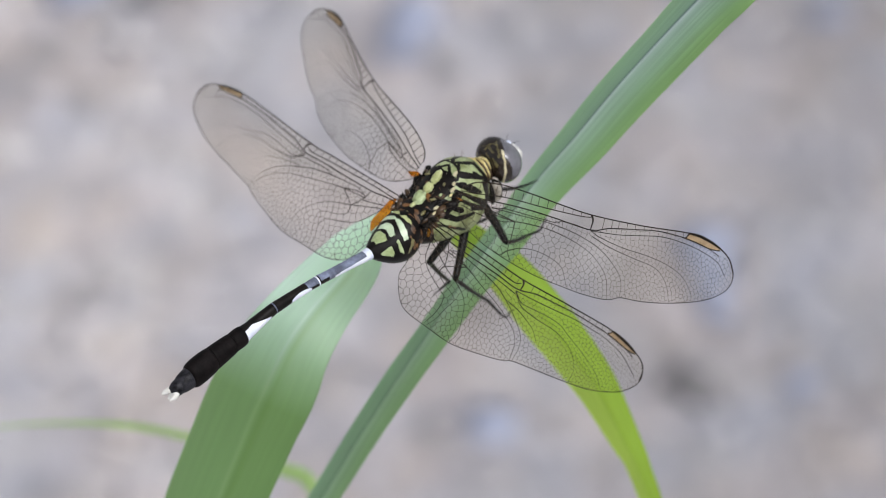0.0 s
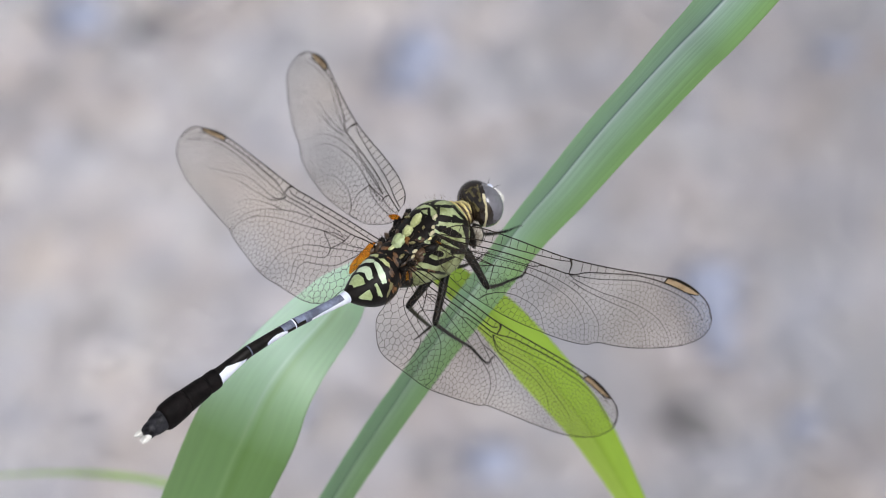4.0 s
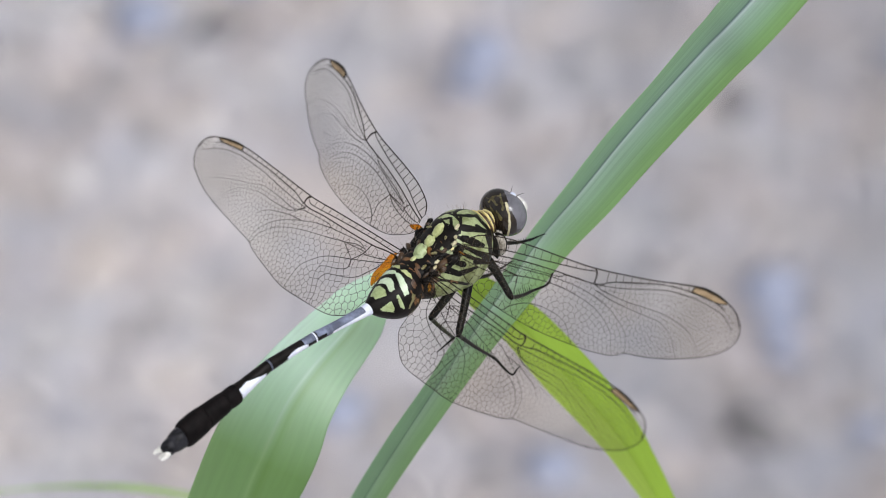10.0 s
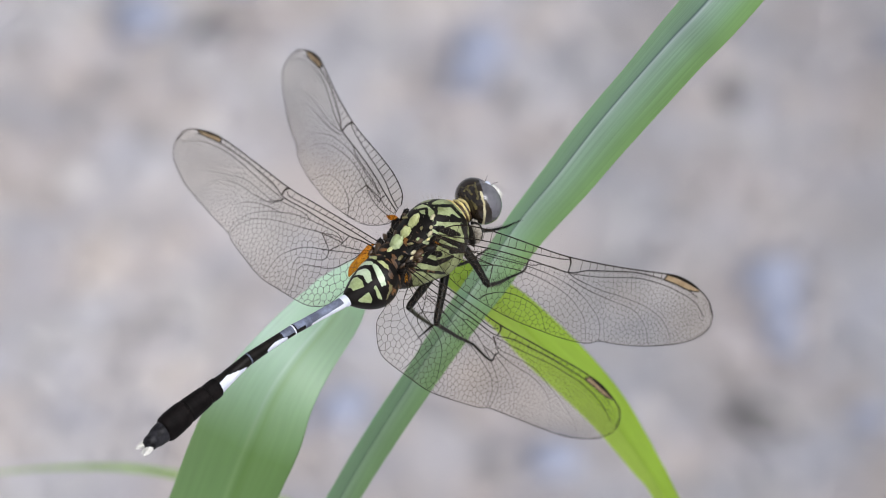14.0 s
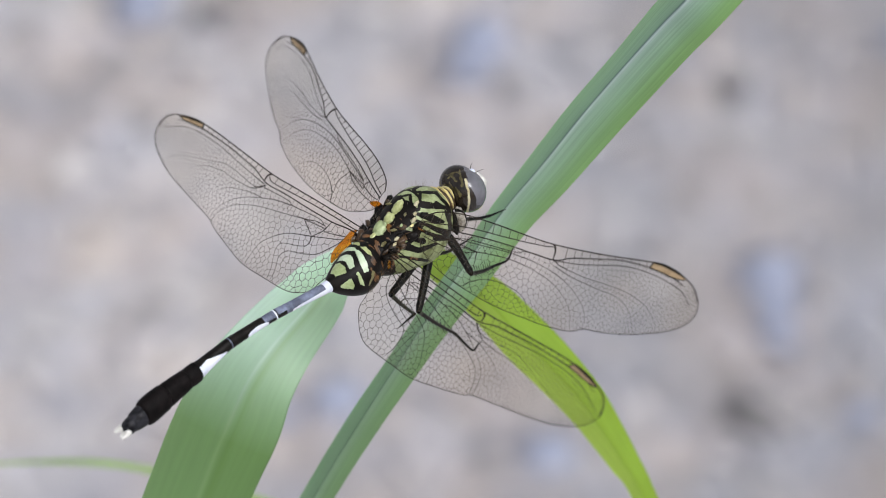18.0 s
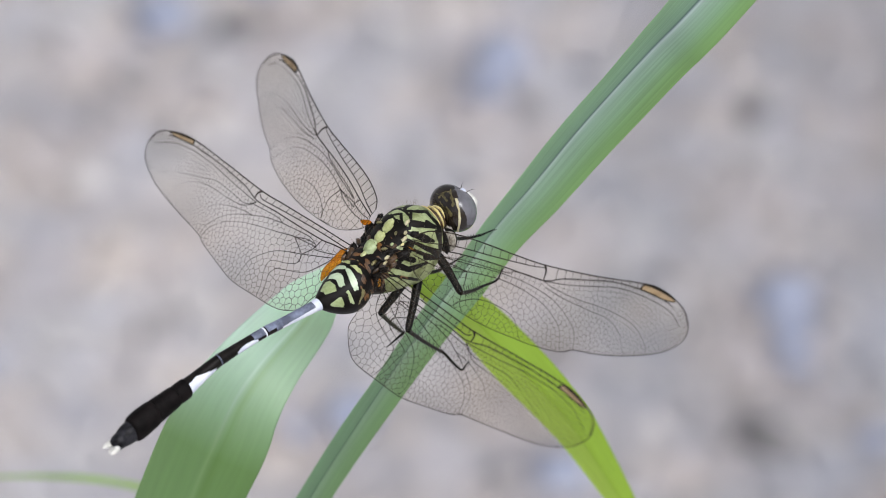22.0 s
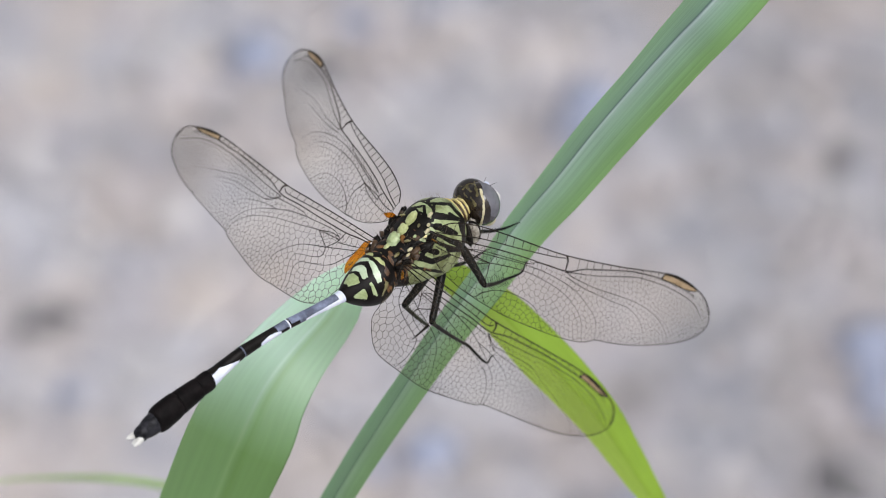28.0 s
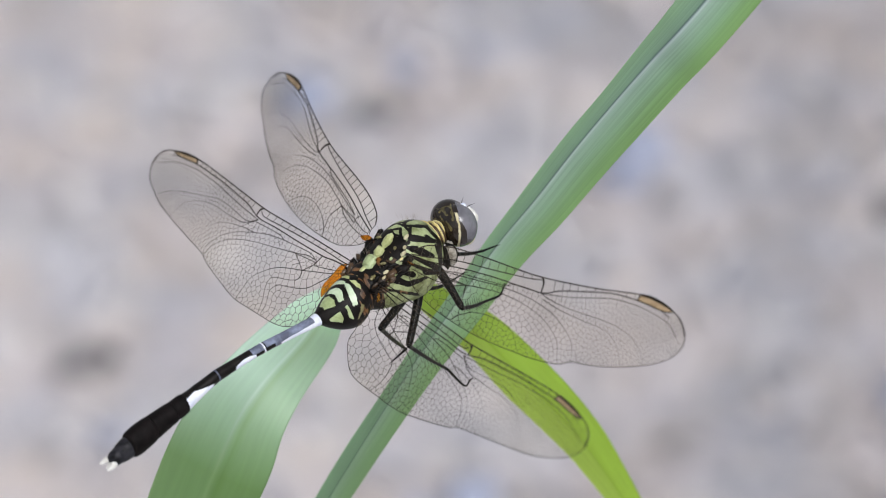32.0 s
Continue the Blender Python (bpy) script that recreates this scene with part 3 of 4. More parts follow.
def leaf_object(name, mat, label, parent=None, **kw):
    v, f, uvs = blade(**kw)
    me = mesh_of(name, [p * MM for p in v], f, mat)
    layer = me.uv_layers.new(name="UVMap")
    for lo in me.loops:
        layer.data[lo.index].uv = uvs[lo.vertex_index]
    ob = new(name, me)
    if parent:
        ob.parent = parent
        return tagged(ob, label)
    return ob


def build_grass():
    """One tuft: a tall folded blade with its side leaves; origin at the perch."""
    tuft = new("grass_plant")
    tuft.location = PERCH
    tagged(tuft, "tall green grass plant with a folded blade and drooping leaves", "grass plant")
    leaf_object("upright_blade", BLADE, "blue-green folded blade with pale midrib and painted highlight", tuft,
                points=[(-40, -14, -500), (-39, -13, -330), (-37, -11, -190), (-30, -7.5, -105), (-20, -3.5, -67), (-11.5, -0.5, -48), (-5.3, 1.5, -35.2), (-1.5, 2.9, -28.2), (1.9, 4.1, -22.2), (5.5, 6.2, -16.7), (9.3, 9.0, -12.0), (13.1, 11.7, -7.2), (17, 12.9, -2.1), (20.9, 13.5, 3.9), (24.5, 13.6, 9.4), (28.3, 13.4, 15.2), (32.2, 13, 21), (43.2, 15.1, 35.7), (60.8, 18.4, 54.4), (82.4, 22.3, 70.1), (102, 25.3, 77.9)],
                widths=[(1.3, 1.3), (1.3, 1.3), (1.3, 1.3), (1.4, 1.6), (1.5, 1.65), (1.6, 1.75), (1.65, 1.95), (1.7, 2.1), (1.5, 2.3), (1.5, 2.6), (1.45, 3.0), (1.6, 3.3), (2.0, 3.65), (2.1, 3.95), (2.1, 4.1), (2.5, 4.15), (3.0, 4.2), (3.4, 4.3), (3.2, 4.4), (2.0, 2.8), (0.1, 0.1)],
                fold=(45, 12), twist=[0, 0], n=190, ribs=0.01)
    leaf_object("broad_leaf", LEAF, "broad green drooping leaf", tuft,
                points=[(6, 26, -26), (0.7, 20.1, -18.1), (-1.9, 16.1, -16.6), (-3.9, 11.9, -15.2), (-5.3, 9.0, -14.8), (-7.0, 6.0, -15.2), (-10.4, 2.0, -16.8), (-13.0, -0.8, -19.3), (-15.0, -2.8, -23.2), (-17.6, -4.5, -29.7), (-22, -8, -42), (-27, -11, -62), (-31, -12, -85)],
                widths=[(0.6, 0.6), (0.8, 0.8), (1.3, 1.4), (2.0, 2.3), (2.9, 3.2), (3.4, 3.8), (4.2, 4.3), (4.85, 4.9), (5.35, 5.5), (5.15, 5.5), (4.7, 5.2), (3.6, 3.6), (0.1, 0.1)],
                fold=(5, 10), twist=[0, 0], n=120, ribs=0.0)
    lime = leaf_object("lime_leaf", LIME, "bright lime green drooping leaf", tuft,
                       points=[(3.2, 17.2, -16.2), (5.4, 16.4, -17.3), (8.6, 15.3, -19.3), (12.0, 14.3, -21.8), (16.1, 13.2, -26.3), (19.4, 12.6, -30.1), (22.6, 11.8, -34.1), (25.0, 11.2, -38.0), (27.0, 10.4, -41.2), (28.8, 9.7, -44.4), (32, 9.2, -53), (36, 9, -72), (39, 9, -92)],
                       widths=[(0.4, 0.4), (1.4, 1.4), (2.1, 2.1), (2.55, 2.55), (2.85, 2.85), (2.75, 2.75), (2.45, 2.45), (2.1, 2.05), (1.75, 1.7), (1.45, 1.3), (1.25, 1.2), (0.9, 0.9), (0.1, 0.1)],
                       fold=(6, 26), twist=[0, 0], n=110, ribs=0.0)
    leaf_object("narrow_leaf", THIN, "narrow olive green arching leaf", tuft,
                points=[(-62, 56.0, -88.8), (-57, 56.9, -87.7), (-51.5, 57.6, -87.0), (-45.5, 58.0, -86.5), (-39.5, 58.1, -86.3), (-34, 58.0, -86.4), (-28.5, 57.6, -87.0), (-20.5, 56.3, -88.4), (-13.4, 54.6, -90.5), (-9.2, 53.2, -92.2), (-6, 46, -98), (-8, 25, -115), (-15, -6, -150)],
                widths=[(0.02, 0.02), (0.04, 0.04), (0.08, 0.08), (0.17, 0.17), (0.3, 0.3), (0.4, 0.4), (0.46, 0.46), (0.65, 0.65), (0.9, 0.9), (0.95, 0.95), (1.0, 1.0), (1.0, 1.0), (1.0, 1.0)],
                fold=(10, 10), twist=[0, 0], n=90)
    return tuft, lime


# ---- dragonfly ----
WINGS = {
    "forewing": dict(
        base=(3.96, 3.11, 1.04), u=(0.335, 0.942, 0.006), v=(-0.700, 0.253, -0.667), node=14.8, spot=(25.6, 29.2),
        edge=[(0, 0), (1.4, -0.75), (4.1, -1.1), (7.5, -0.95), (11.2, -0.6), (14.9, -0.35), (20.2, -0.5), (25.5, -0.9), (27.6, -0.7), (29.3, -0.15), (30.5, 0.6), (31.2, 1.7), (31.1, 3.0), (29.9, 4.1), (27.8, 5.0), (24.8, 5.9), (22.2, 6.4), (20.3, 6.6), (19.2, 7.1), (17.6, 7.35), (14.8, 7.4), (10.9, 7.0), (7.6, 6.3), (4.2, 5.3), (1.8, 4.1), (0.4, 2.9), (-0.3, 1.6)],
        radius=[(-0.2, 0.8), (2.7, 0.8), (5.6, 0.7), (8.2, 0.72), (10.9, 0.85), (15.1, 1.12), (17.2, 0.5), (19.8, 0.0), (22.4, -0.4), (25.5, -0.35), (27.8, 0.0), (29.2, 0.45)],
        sub=[(0, 0.5), (1.8, 0.4), (4.4, 0.1), (6.5, 0.05), (9.4, 0.1), (13.4, 0.05), (14.8, -0.1)],
        sectors=[[(15.2, 1.2), (18.2, 0.9), (20.7, 0.42), (22.8, 0.05), (25.1, 0.1), (27.2, 0.4), (29.2, 1.0), (30.3, 2.0)], [(15.2, 1.2), (16.4, 1.6), (19.1, 2.0), (21.7, 2.1), (24.1, 2.4), (26.1, 3.1), (27.4, 4.3), (27.6, 5.0)],
                 [(15.5, 1.7), (17.7, 2.3), (20.6, 2.7), (23.0, 3.0), (24.5, 4.0), (25.4, 5.6)], [(14.9, 1.2), (13.3, 1.0), (11.8, 1.05), (11.2, 1.3), (8.5, 1.25), (5.6, 1.2), (3.8, 1.4)],
                 [(3.8, 1.4), (7.3, 1.45), (10.7, 1.5), (14.1, 1.95), (17.1, 2.9), (19.2, 4.3), (20.0, 5.5), (20.2, 6.6)], [(6.7, 2.2), (8.1, 2.1), (10.9, 2.15), (14.0, 2.75), (16.3, 3.6), (18.1, 5.1), (18.9, 7.1)],
                 [(6.7, 2.2), (3.3, 1.6), (3.3, 2.0), (6.7, 2.2)], [(6.7, 2.2), (6.9, 3.8), (6.8, 5.2), (7.5, 6.2)], [(6.7, 2.2), (5.2, 2.5), (2.8, 2.4), (0.3, 1.9)], [(3.3, 1.7), (1.5, 1.6), (0.0, 1.2)],
                 [(6.8, 5.2), (8.4, 4.6), (10.6, 4.6), (13.0, 5.4), (14.4, 7.3)], [(2.7, 0.8), (3.1, 1.3), (3.3, 1.7)], [(6.8, 5.2), (6.0, 5.8), (4.6, 5.3)]]),
    "hindwing": dict(
        base=(-0.05, 3.23, -0.83), u=(-0.002, 1.0, -0.016), v=(-0.823, -0.011, -0.566), node=13.4, spot=(25.7, 29.3),
        edge=[(-0.6, 0), (5.2, 0.05), (9.9, 0.15), (13.5, 0.2), (19.8, -0.2), (25.6, -0.45), (29.3, 0.1), (30.9, 0.9), (31.4, 2.3), (30.7, 3.6), (29.5, 4.5), (27.0, 5.6), (24.0, 6.3), (20.8, 6.9), (17.6, 7.5), (16.6, 8.0), (13.6, 8.8), (10.3, 9.5), (6.6, 9.5), (3.7, 9.4), (2.1, 9.0), (0.7, 8.0), (-0.2, 6.4), (-0.5, 4.4), (-0.6, 2.4), (-0.6, 1.0)],
        radius=[(-0.6, 0.7), (1.2, 0.85), (2.9, 1.08), (6.8, 1.18), (10.4, 1.2), (13.3, 1.3), (15.7, 0.68), (18.0, 0.42), (20.2, 0.2), (22.4, 0.1), (25.5, 0.05), (28.3, 0.35), (29.3, 0.65)],
        sub=[(-0.9, 0.4), (0.1, 0.5), (2.7, 0.5), (6.3, 0.6), (9.6, 0.75), (12.6, 0.9), (13.4, 0.6)],
        sectors=[[(13.3, 1.5), (15.7, 1.3), (18.4, 1.0), (21.2, 0.65), (23.5, 0.55), (25.4, 0.55), (28.0, 0.95), (30.4, 2.0)], [(13.3, 1.5), (14.6, 2.2), (16.2, 2.1), (18.1, 1.9), (20.0, 1.9), (21.8, 2.4), (24.1, 3.0), (26.7, 3.9), (28.2, 5.0)],
                 [(13.4, 1.6), (14.8, 2.5), (17.0, 2.7), (18.3, 2.7), (20.2, 2.7), (22.6, 3.3), (24.2, 4.6), (24.6, 6.2)], [(13.4, 1.8), (11.4, 1.65), (9.5, 1.6), (8.7, 1.8), (6.4, 1.6), (4.5, 1.5), (3.4, 1.9)],
                 [(8.7, 1.8), (9.6, 1.95), (11.0, 2.2), (12.8, 2.8), (14.9, 3.7), (16.7, 4.9), (17.5, 6.2), (17.6, 7.4)], [(3.7, 1.8), (4.9, 1.85), (6.5, 2.3), (9.0, 2.9), (12.1, 3.6), (14.3, 4.3), (15.9, 5.1), (16.9, 6.2), (17.3, 7.5)],
                 [(6.5, 2.3), (4.2, 3.4), (3.3, 2.0), (6.5, 2.3)], [(4.2, 3.4), (5.8, 3.9), (7.4, 4.5), (8.6, 5.3), (9.6, 6.6), (10.1, 8.1), (10.0, 9.4)], [(4.2, 3.4), (4.0, 3.9), (4.3, 4.5), (5.5, 5.0), (6.9, 5.4), (7.5, 5.9), (7.1, 7.4), (6.4, 9.3)],
                 [(0.6, 2.0), (1.3, 3.4), (2.2, 4.4), (3.5, 5.1), (5.0, 5.6), (6.1, 6.0), (6.5, 6.9), (6.2, 8.3), (5.9, 9.4)], [(-0.6, 1.4), (0.6, 2.0), (2.7, 2.8), (4.2, 3.4)], [(2.9, 1.1), (3.3, 1.9), (3.3, 2.3), (0.8, 1.7), (-0.6, 1.2)],
                 [(12.8, 2.8), (14.6, 2.95), (16.2, 3.3), (17.7, 3.8), (18.9, 4.7)]]),
}


def inside(poly, p):
    x, y = p
    a, b = poly, np.roll(poly, -1, axis=0)
    c = (a[:, 1] > y) != (b[:, 1] > y)
    with np.errstate(divide="ignore", invalid="ignore"):
        t = x < (b[:, 0] - a[:, 0]) * (y - a[:, 1]) / (b[:, 1] - a[:, 1]) + a[:, 0]
    return bool(np.count_nonzero(c & t) % 2)


def vein_line(points, n):
    """A vein's course: curved, or straight-sided where it closes on itself."""
    if points[0] != points[-1]:
        return spline(points, n)
    p = np.array(points, float)
    at = np.linspace(0, len(p) - 1, n)
    return np.column_stack([np.interp(at, range(len(p)), p[:, k]) for k in (0, 1)])


def cell_net(outline, radius, sectors, rng, s0, s1):
    """The edges of the fine cell net behind the radius vein: dual of a triangulation of scattered seeds, which keep to both sides of the main veins."""
    from mathutils.geometry import delaunay_2d_cdt
    seeds = []
    rad = spline(radius, 60)
    for line in sectors:
        c = vein_line(line, 60)
        d = np.gradient(c, axis=0)
        d /= np.linalg.norm(d, axis=1)[:, None] + 1e-9
        run = np.concatenate([[0], np.cumsum(np.linalg.norm(np.diff(c, axis=0), axis=1))])
        at = 0.3
        while at < run[-1]:
            q = np.array([np.interp(at, run, c[:, 0]), np.interp(at, run, c[:, 1])])
            g = np.array([np.interp(at, run, d[:, 0]), np.interp(at, run, d[:, 1])])
            s = s0 + (s1 - s0) * min(1, max(0, q[0] / 26)) ** 0.8
            for side in (-1, 1):
                w = q + side * 0.42 * s * np.array([-g[1], g[0]])
                if inside(outline, w) and w[1] > np.interp(w[0], rad[:, 0], rad[:, 1]) and all(np.hypot(*(w - o)) > 0.4 * s for o in seeds):
                    seeds.append(w)
            at += s
    grid = np.array(seeds)
    arr = np.zeros((6000, 2))
    k = fixed = len(seeds)
    arr[:k] = grid
    lo, hi = outline.min(0), outline.max(0)

    def size(w):
        return (s0 + (s1 - s0) * np.clip(w[..., 0] / 26, 0, 1) ** 0.8) * (1 - 0.2 * np.clip((w[..., 1] - 4) / 5, 0, 1))
    for w in np.column_stack([[rng.uniform(lo[0] - 1, hi[0] + 1) for _ in range(40000)], [rng.uniform(lo[1] - 1, hi[1] + 1) for _ in range(40000)]]):
        e = arr[:k] - w
        if (e[:, 0] ** 2 + e[:, 1] ** 2).min() > (0.78 * size(w)) ** 2:
            arr[k] = w
            k += 1
            if k == 6000:
                break
    # even out the cells: free seeds drift away from near ones
    for _ in range(9):
        gap = arr[:k, None, :] - arr[None, :k, :]
        far = np.hypot(gap[..., 0], gap[..., 1]) + 1e-6
        reach = 1.35 * size(arr[:k])[:, None]
        push = np.clip(1 - far / reach, 0, 1)
        np.fill_diagonal(push, 0)
        step = (gap / far[..., None] * push[..., None]).sum(1) * reach * 0.16
        arr[fixed:k] += step[fixed:k]
    vs, _, fs, *_ = delaunay_2d_cdt([Vector(p) for p in arr[:k]], [], [], 0, 1e-7)
    centre, near = [], {}
    for i, f in enumerate(fs):
        a, b, c = [np.array(vs[j]) for j in f[:3]]
        m = 2 * np.array([b - a, c - a])
        det = m[0, 0] * m[1, 1] - m[0, 1] * m[1, 0]
        o = (a + b + c) / 3
        if abs(det) > 1e-7:
            g = np.array([b @ b - a @ a, c @ c - a @ a])
            q = np.array([(g[0] * m[1, 1] - g[1] * m[0, 1]) / det, (m[0, 0] * g[1] - m[1, 0] * g[0]) / det])
            if np.hypot(*(q - o)) < 1.2:
                o = q
        centre.append(o)
        for j in range(3):
            near.setdefault(tuple(sorted((f[j], f[(j + 1) % 3]))), []).append(i)

    def allowed(p):
        return inside(outline, p) and p[1] > np.interp(p[0], rad[:, 0], rad[:, 1])
    ok = [allowed(c) for c in centre]
    edges = []
    for pair in near.values():
        if len(pair) != 2 or not (ok[pair[0]] or ok[pair[1]]):
            continue
        i, j = pair if ok[pair[0]] else pair[::-1]
        a, b = centre[i], centre[j]
        if not ok[j]:
            for _ in range(12):
                mid = (a + b) / 2
                if allowed(mid):
                    a = mid
                else:
                    b = mid
            a, b = centre[i], a
        if np.hypot(*(a - b)) > 0.02:
            edges.append((a, b))
    return edges


def build_wings(fly):
    rng = random.Random(3)
    for kind, w in WINGS.items():
        ring = spline(w["edge"] + [w["edge"][0]], 150)[:-1]
        lead = w["edge"][:w["edge"].index(max(w["edge"])) + 1]
        net = cell_net(ring, w["radius"], w["sectors"], rng, 0.92, 0.40)
        base, u, v = Vector(w["base"]), Vector(w["u"]).normalized(), Vector(w["v"]).normalized()
        nrm = u.cross(v)
        rad = spline(w["radius"], 80)
        edge_x = spline(lead, 120).T

        def place(p, side, lift=0.0):
            x, y = float(p[0]), float(p[1])
            if side < 0 and kind == "hindwing":
                x *= 1.018
            elif side < 0:
                y *= 1 + 0.11 * min(1, max(0, (x - 14) / 14))
            ridge = 0.16 * math.sin(y * 2.1) * math.exp(-x / 22) + 0.25 * math.sin(math.pi * min(1, max(0, x / 32)))
            q = base + u * x + v * y + nrm * (ridge + lift)
            return Vector((q.x, q.y * side, q.z)) * MM

        for side in (1, -1):
            wing = new(kind)
            wing.parent = fly
            tagged(wing, "clear veined wing with a tan spot near the tip")
            # membrane
            verts, faces = [], []
            c = ring.mean(0)
            rows = 10
            for r in range(rows):
                for p in ring:
                    verts.append(place(c + (p - c) * (1 - r / rows), side))
            verts.append(place(c, side))
            n = len(ring)
            for r in range(rows - 1):
                for k in range(n):
                    k2 = (k + 1) % n
                    faces.append((r * n + k, r * n + k2, (r + 1) * n + k2, (r + 1) * n + k))
            for k in range(n):
                faces.append(((rows - 1) * n + k, (rows - 1) * n + (k + 1) % n, rows * n))
            part("membrane", mesh_of("membrane", verts, faces, MEMBRANE), wing, "clear smoky membrane")
            # fine net
            pieces = []
            for a, b in net:
                p, q = place(a, side), place(b, side)
                r = (0.0142 + 0.0095 * max(0, 1 - a[0] / 20)) * MM
                pieces.append(tube([p, q], [r, r], 3, False))
            sub = spline(w["sub"], 60)
            ladder = []
            for at, gap, stop, line in ((0.9, 1.0, w["node"] - 0.4, sub), (w["node"] + 1.5, 0.86, w["spot"][0] - 0.4, rad)):
                while at < stop:
                    top = np.array([at, np.interp(at, *edge_x)])
                    low = np.array([at + 0.10, np.interp(at + 0.1, line[:, 0], line[:, 1])])
                    ladder.append((top, low))
                    at += gap * rng.uniform(0.85, 1.15)
            for a, b in ladder:
                pieces.append(tube([place(a, side), place(b, side)], [0.032 * MM] * 2, 3, False))
            vv, ff = join(pieces)
            tagged(part("cell_net", mesh_of("cell_net", vv, ff, NET, False), wing, "fine brown net of wing cells"), kind="stuff")
            # main veins
            main = [(spline(lead, 70), 0.062, 0.068), (rad, 0.066, 0.05), (sub, 0.058, 0.05)]
            main += [(vein_line(s, 40), 0.046 if s[0][0] < 12 else 0.04, 0.018 if s[-1][1] > 3.5 else 0.04) for s in w["sectors"]]
            rim = np.vstack([ring[int(np.argmax(ring[:, 0])) - 4:], ring[:1]])
            main.append((rim, 0.045, 0.03))
            for line, r0, r1 in main:
                vv, ff = tube([place(p, side) for p in line], np.linspace(r0, r1, len(line)) * MM, 5)
                part("vein", mesh_of("vein", vv, ff, VEIN), wing)
            # nodus
            top = np.array([w["node"], np.interp(w["node"], *edge_x)])
            low = np.array([w["node"] + 0.35, np.interp(w["node"] + 0.35, rad[:, 0], rad[:, 1])])
            bow = [top, top * 0.6 + low * 0.4 + (0.22, 0), low]
            vv, ff = tube([place(p, side) for p in spline(bow, 10)], np.linspace(0.12, 0.05, 10) * MM, 6)
            part("wing_node", mesh_of("wing_node", vv, ff, VEIN), wing, "thick dark cross vein")
            # coloured spot at the leading edge: a lens with slanting ends
            s0, s1 = w["spot"]
            m = 24
            upper = [np.array((x, np.interp(x, *edge_x) + 0.02)) for x in np.linspace(s0, s1, m)]
            lower = []
            for x, f in zip(np.linspace(s0, s1, m), np.linspace(0, 1, m)):
                a, b = np.interp(x, *edge_x), np.interp(x, rad[:, 0], rad[:, 1])
                lower.append(np.array((x - 0.3 * (1 - f), a + (b - a) * (1.0 - 0.75 * max(0, (f - 0.55) / 0.45) ** 2))))
            verts = [place(p, side, lift) for lift in (0.02, -0.02) for p in upper + lower[::-1]]
            n = 2 * m
            faces = [(k, k + 1, n - 2 - k, n - 1 - k) for k in range(m - 1)] + [(n + n - 1 - k, n + n - 2 - k, n + k + 1, n + k) for k in range(m - 1)]
            faces += [(k, n + k, n + (k + 1) % n, (k + 1) % n) for k in range(n)]
            part("wing_spot", mesh_of("wing_spot", verts, faces, STIGMA, False), wing, "tan spot with dark edges")
            for line, r in ((upper, 0.08 + 0.08 * np.sin(np.linspace(0.35, math.pi - 0.2, m))), (lower, np.full(m, 0.062)), ([lower[0], upper[0]], np.full(2, 0.085))):
                vv, ff = tube([place(p, side) for p in line], np.array(r) * MM, 6)
                part("spot_border", mesh_of("spot_border", vv, ff, VEIN), wing)
            # amber patch at the root
            if kind == "hindwing":
                pts = [(-0.6, 0.4), (0.1, 0.9), (0.55, 2.0), (0.75, 3.0), (0.6, 3.9), (0.2, 4.6), (-0.3, 3.5), (-0.6, 2.0)]
            else:
                pts = [(-1.0, 1.0), (-0.2, 1.25), (0.8, 1.9), (1.0, 2.2), (0.2, 2.1), (-0.6, 1.6)]
            if side < 0:
                pts = [(a * 0.4, 1.3 + (b - 1.3) * 0.2) for a, b in pts]
            o = spline(pts + [pts[0]], 30)[:-1]
            verts = [place(p, side, 0.03) for p in o] + [place(p, side, -0.03) for p in o]
            faces = [tuple(range(len(o))), tuple(range(2 * len(o) - 1, len(o) - 1, -1))]
            faces += [(k, (k + 1) % len(o), len(o) + (k + 1) % len(o), len(o) + k) for k in range(len(o))]
            part("wing_root_patch", mesh_of("wing_root_patch", verts, faces, AMBER, False), wing, "orange amber patch at the wing root")


def pix(x, y):
    """Side-plane coordinates of the markings, in sixteenths of a millimetre or so."""
    return (x - 740) / 17.7, (440 - y) / 17.7


THORAX_MARKS = [
    (822, 393, 860, 398, 9, 6), (846, 390, 868, 402, 5, 4), (808, 408, 845, 420, 4, 10), (838, 416, 858, 424, 9, 4), (795, 408, 812, 402, 5, 5),
    (803, 418, 868, 446, 3, 8), (800, 432, 850, 450, 2, 6), (793, 464, 806, 453, 6, 4), (806, 453, 822, 457, 5, 8), (778, 462, 815, 474, 9, 7), (815, 474, 846, 462, 7, 4),
    (770, 482, 830, 492, 3, 4), (800, 372, 801, 396, 4, 4), (818, 374, 815, 402, 4, 4), (772, 370, 846, 372, 3, 4), (778, 382, 803, 392, 3, 4), (845, 372, 870, 398, 4, 4),
    (868, 396, 872, 452, 6, 5), (775, 445, 800, 425, 4, 5), (770, 455, 790, 440, 6, 6), (845, 452, 870, 452, 8, 6), (862, 405, 868, 425, 3, 3), (806, 371, 818, 382, 3, 3),
]
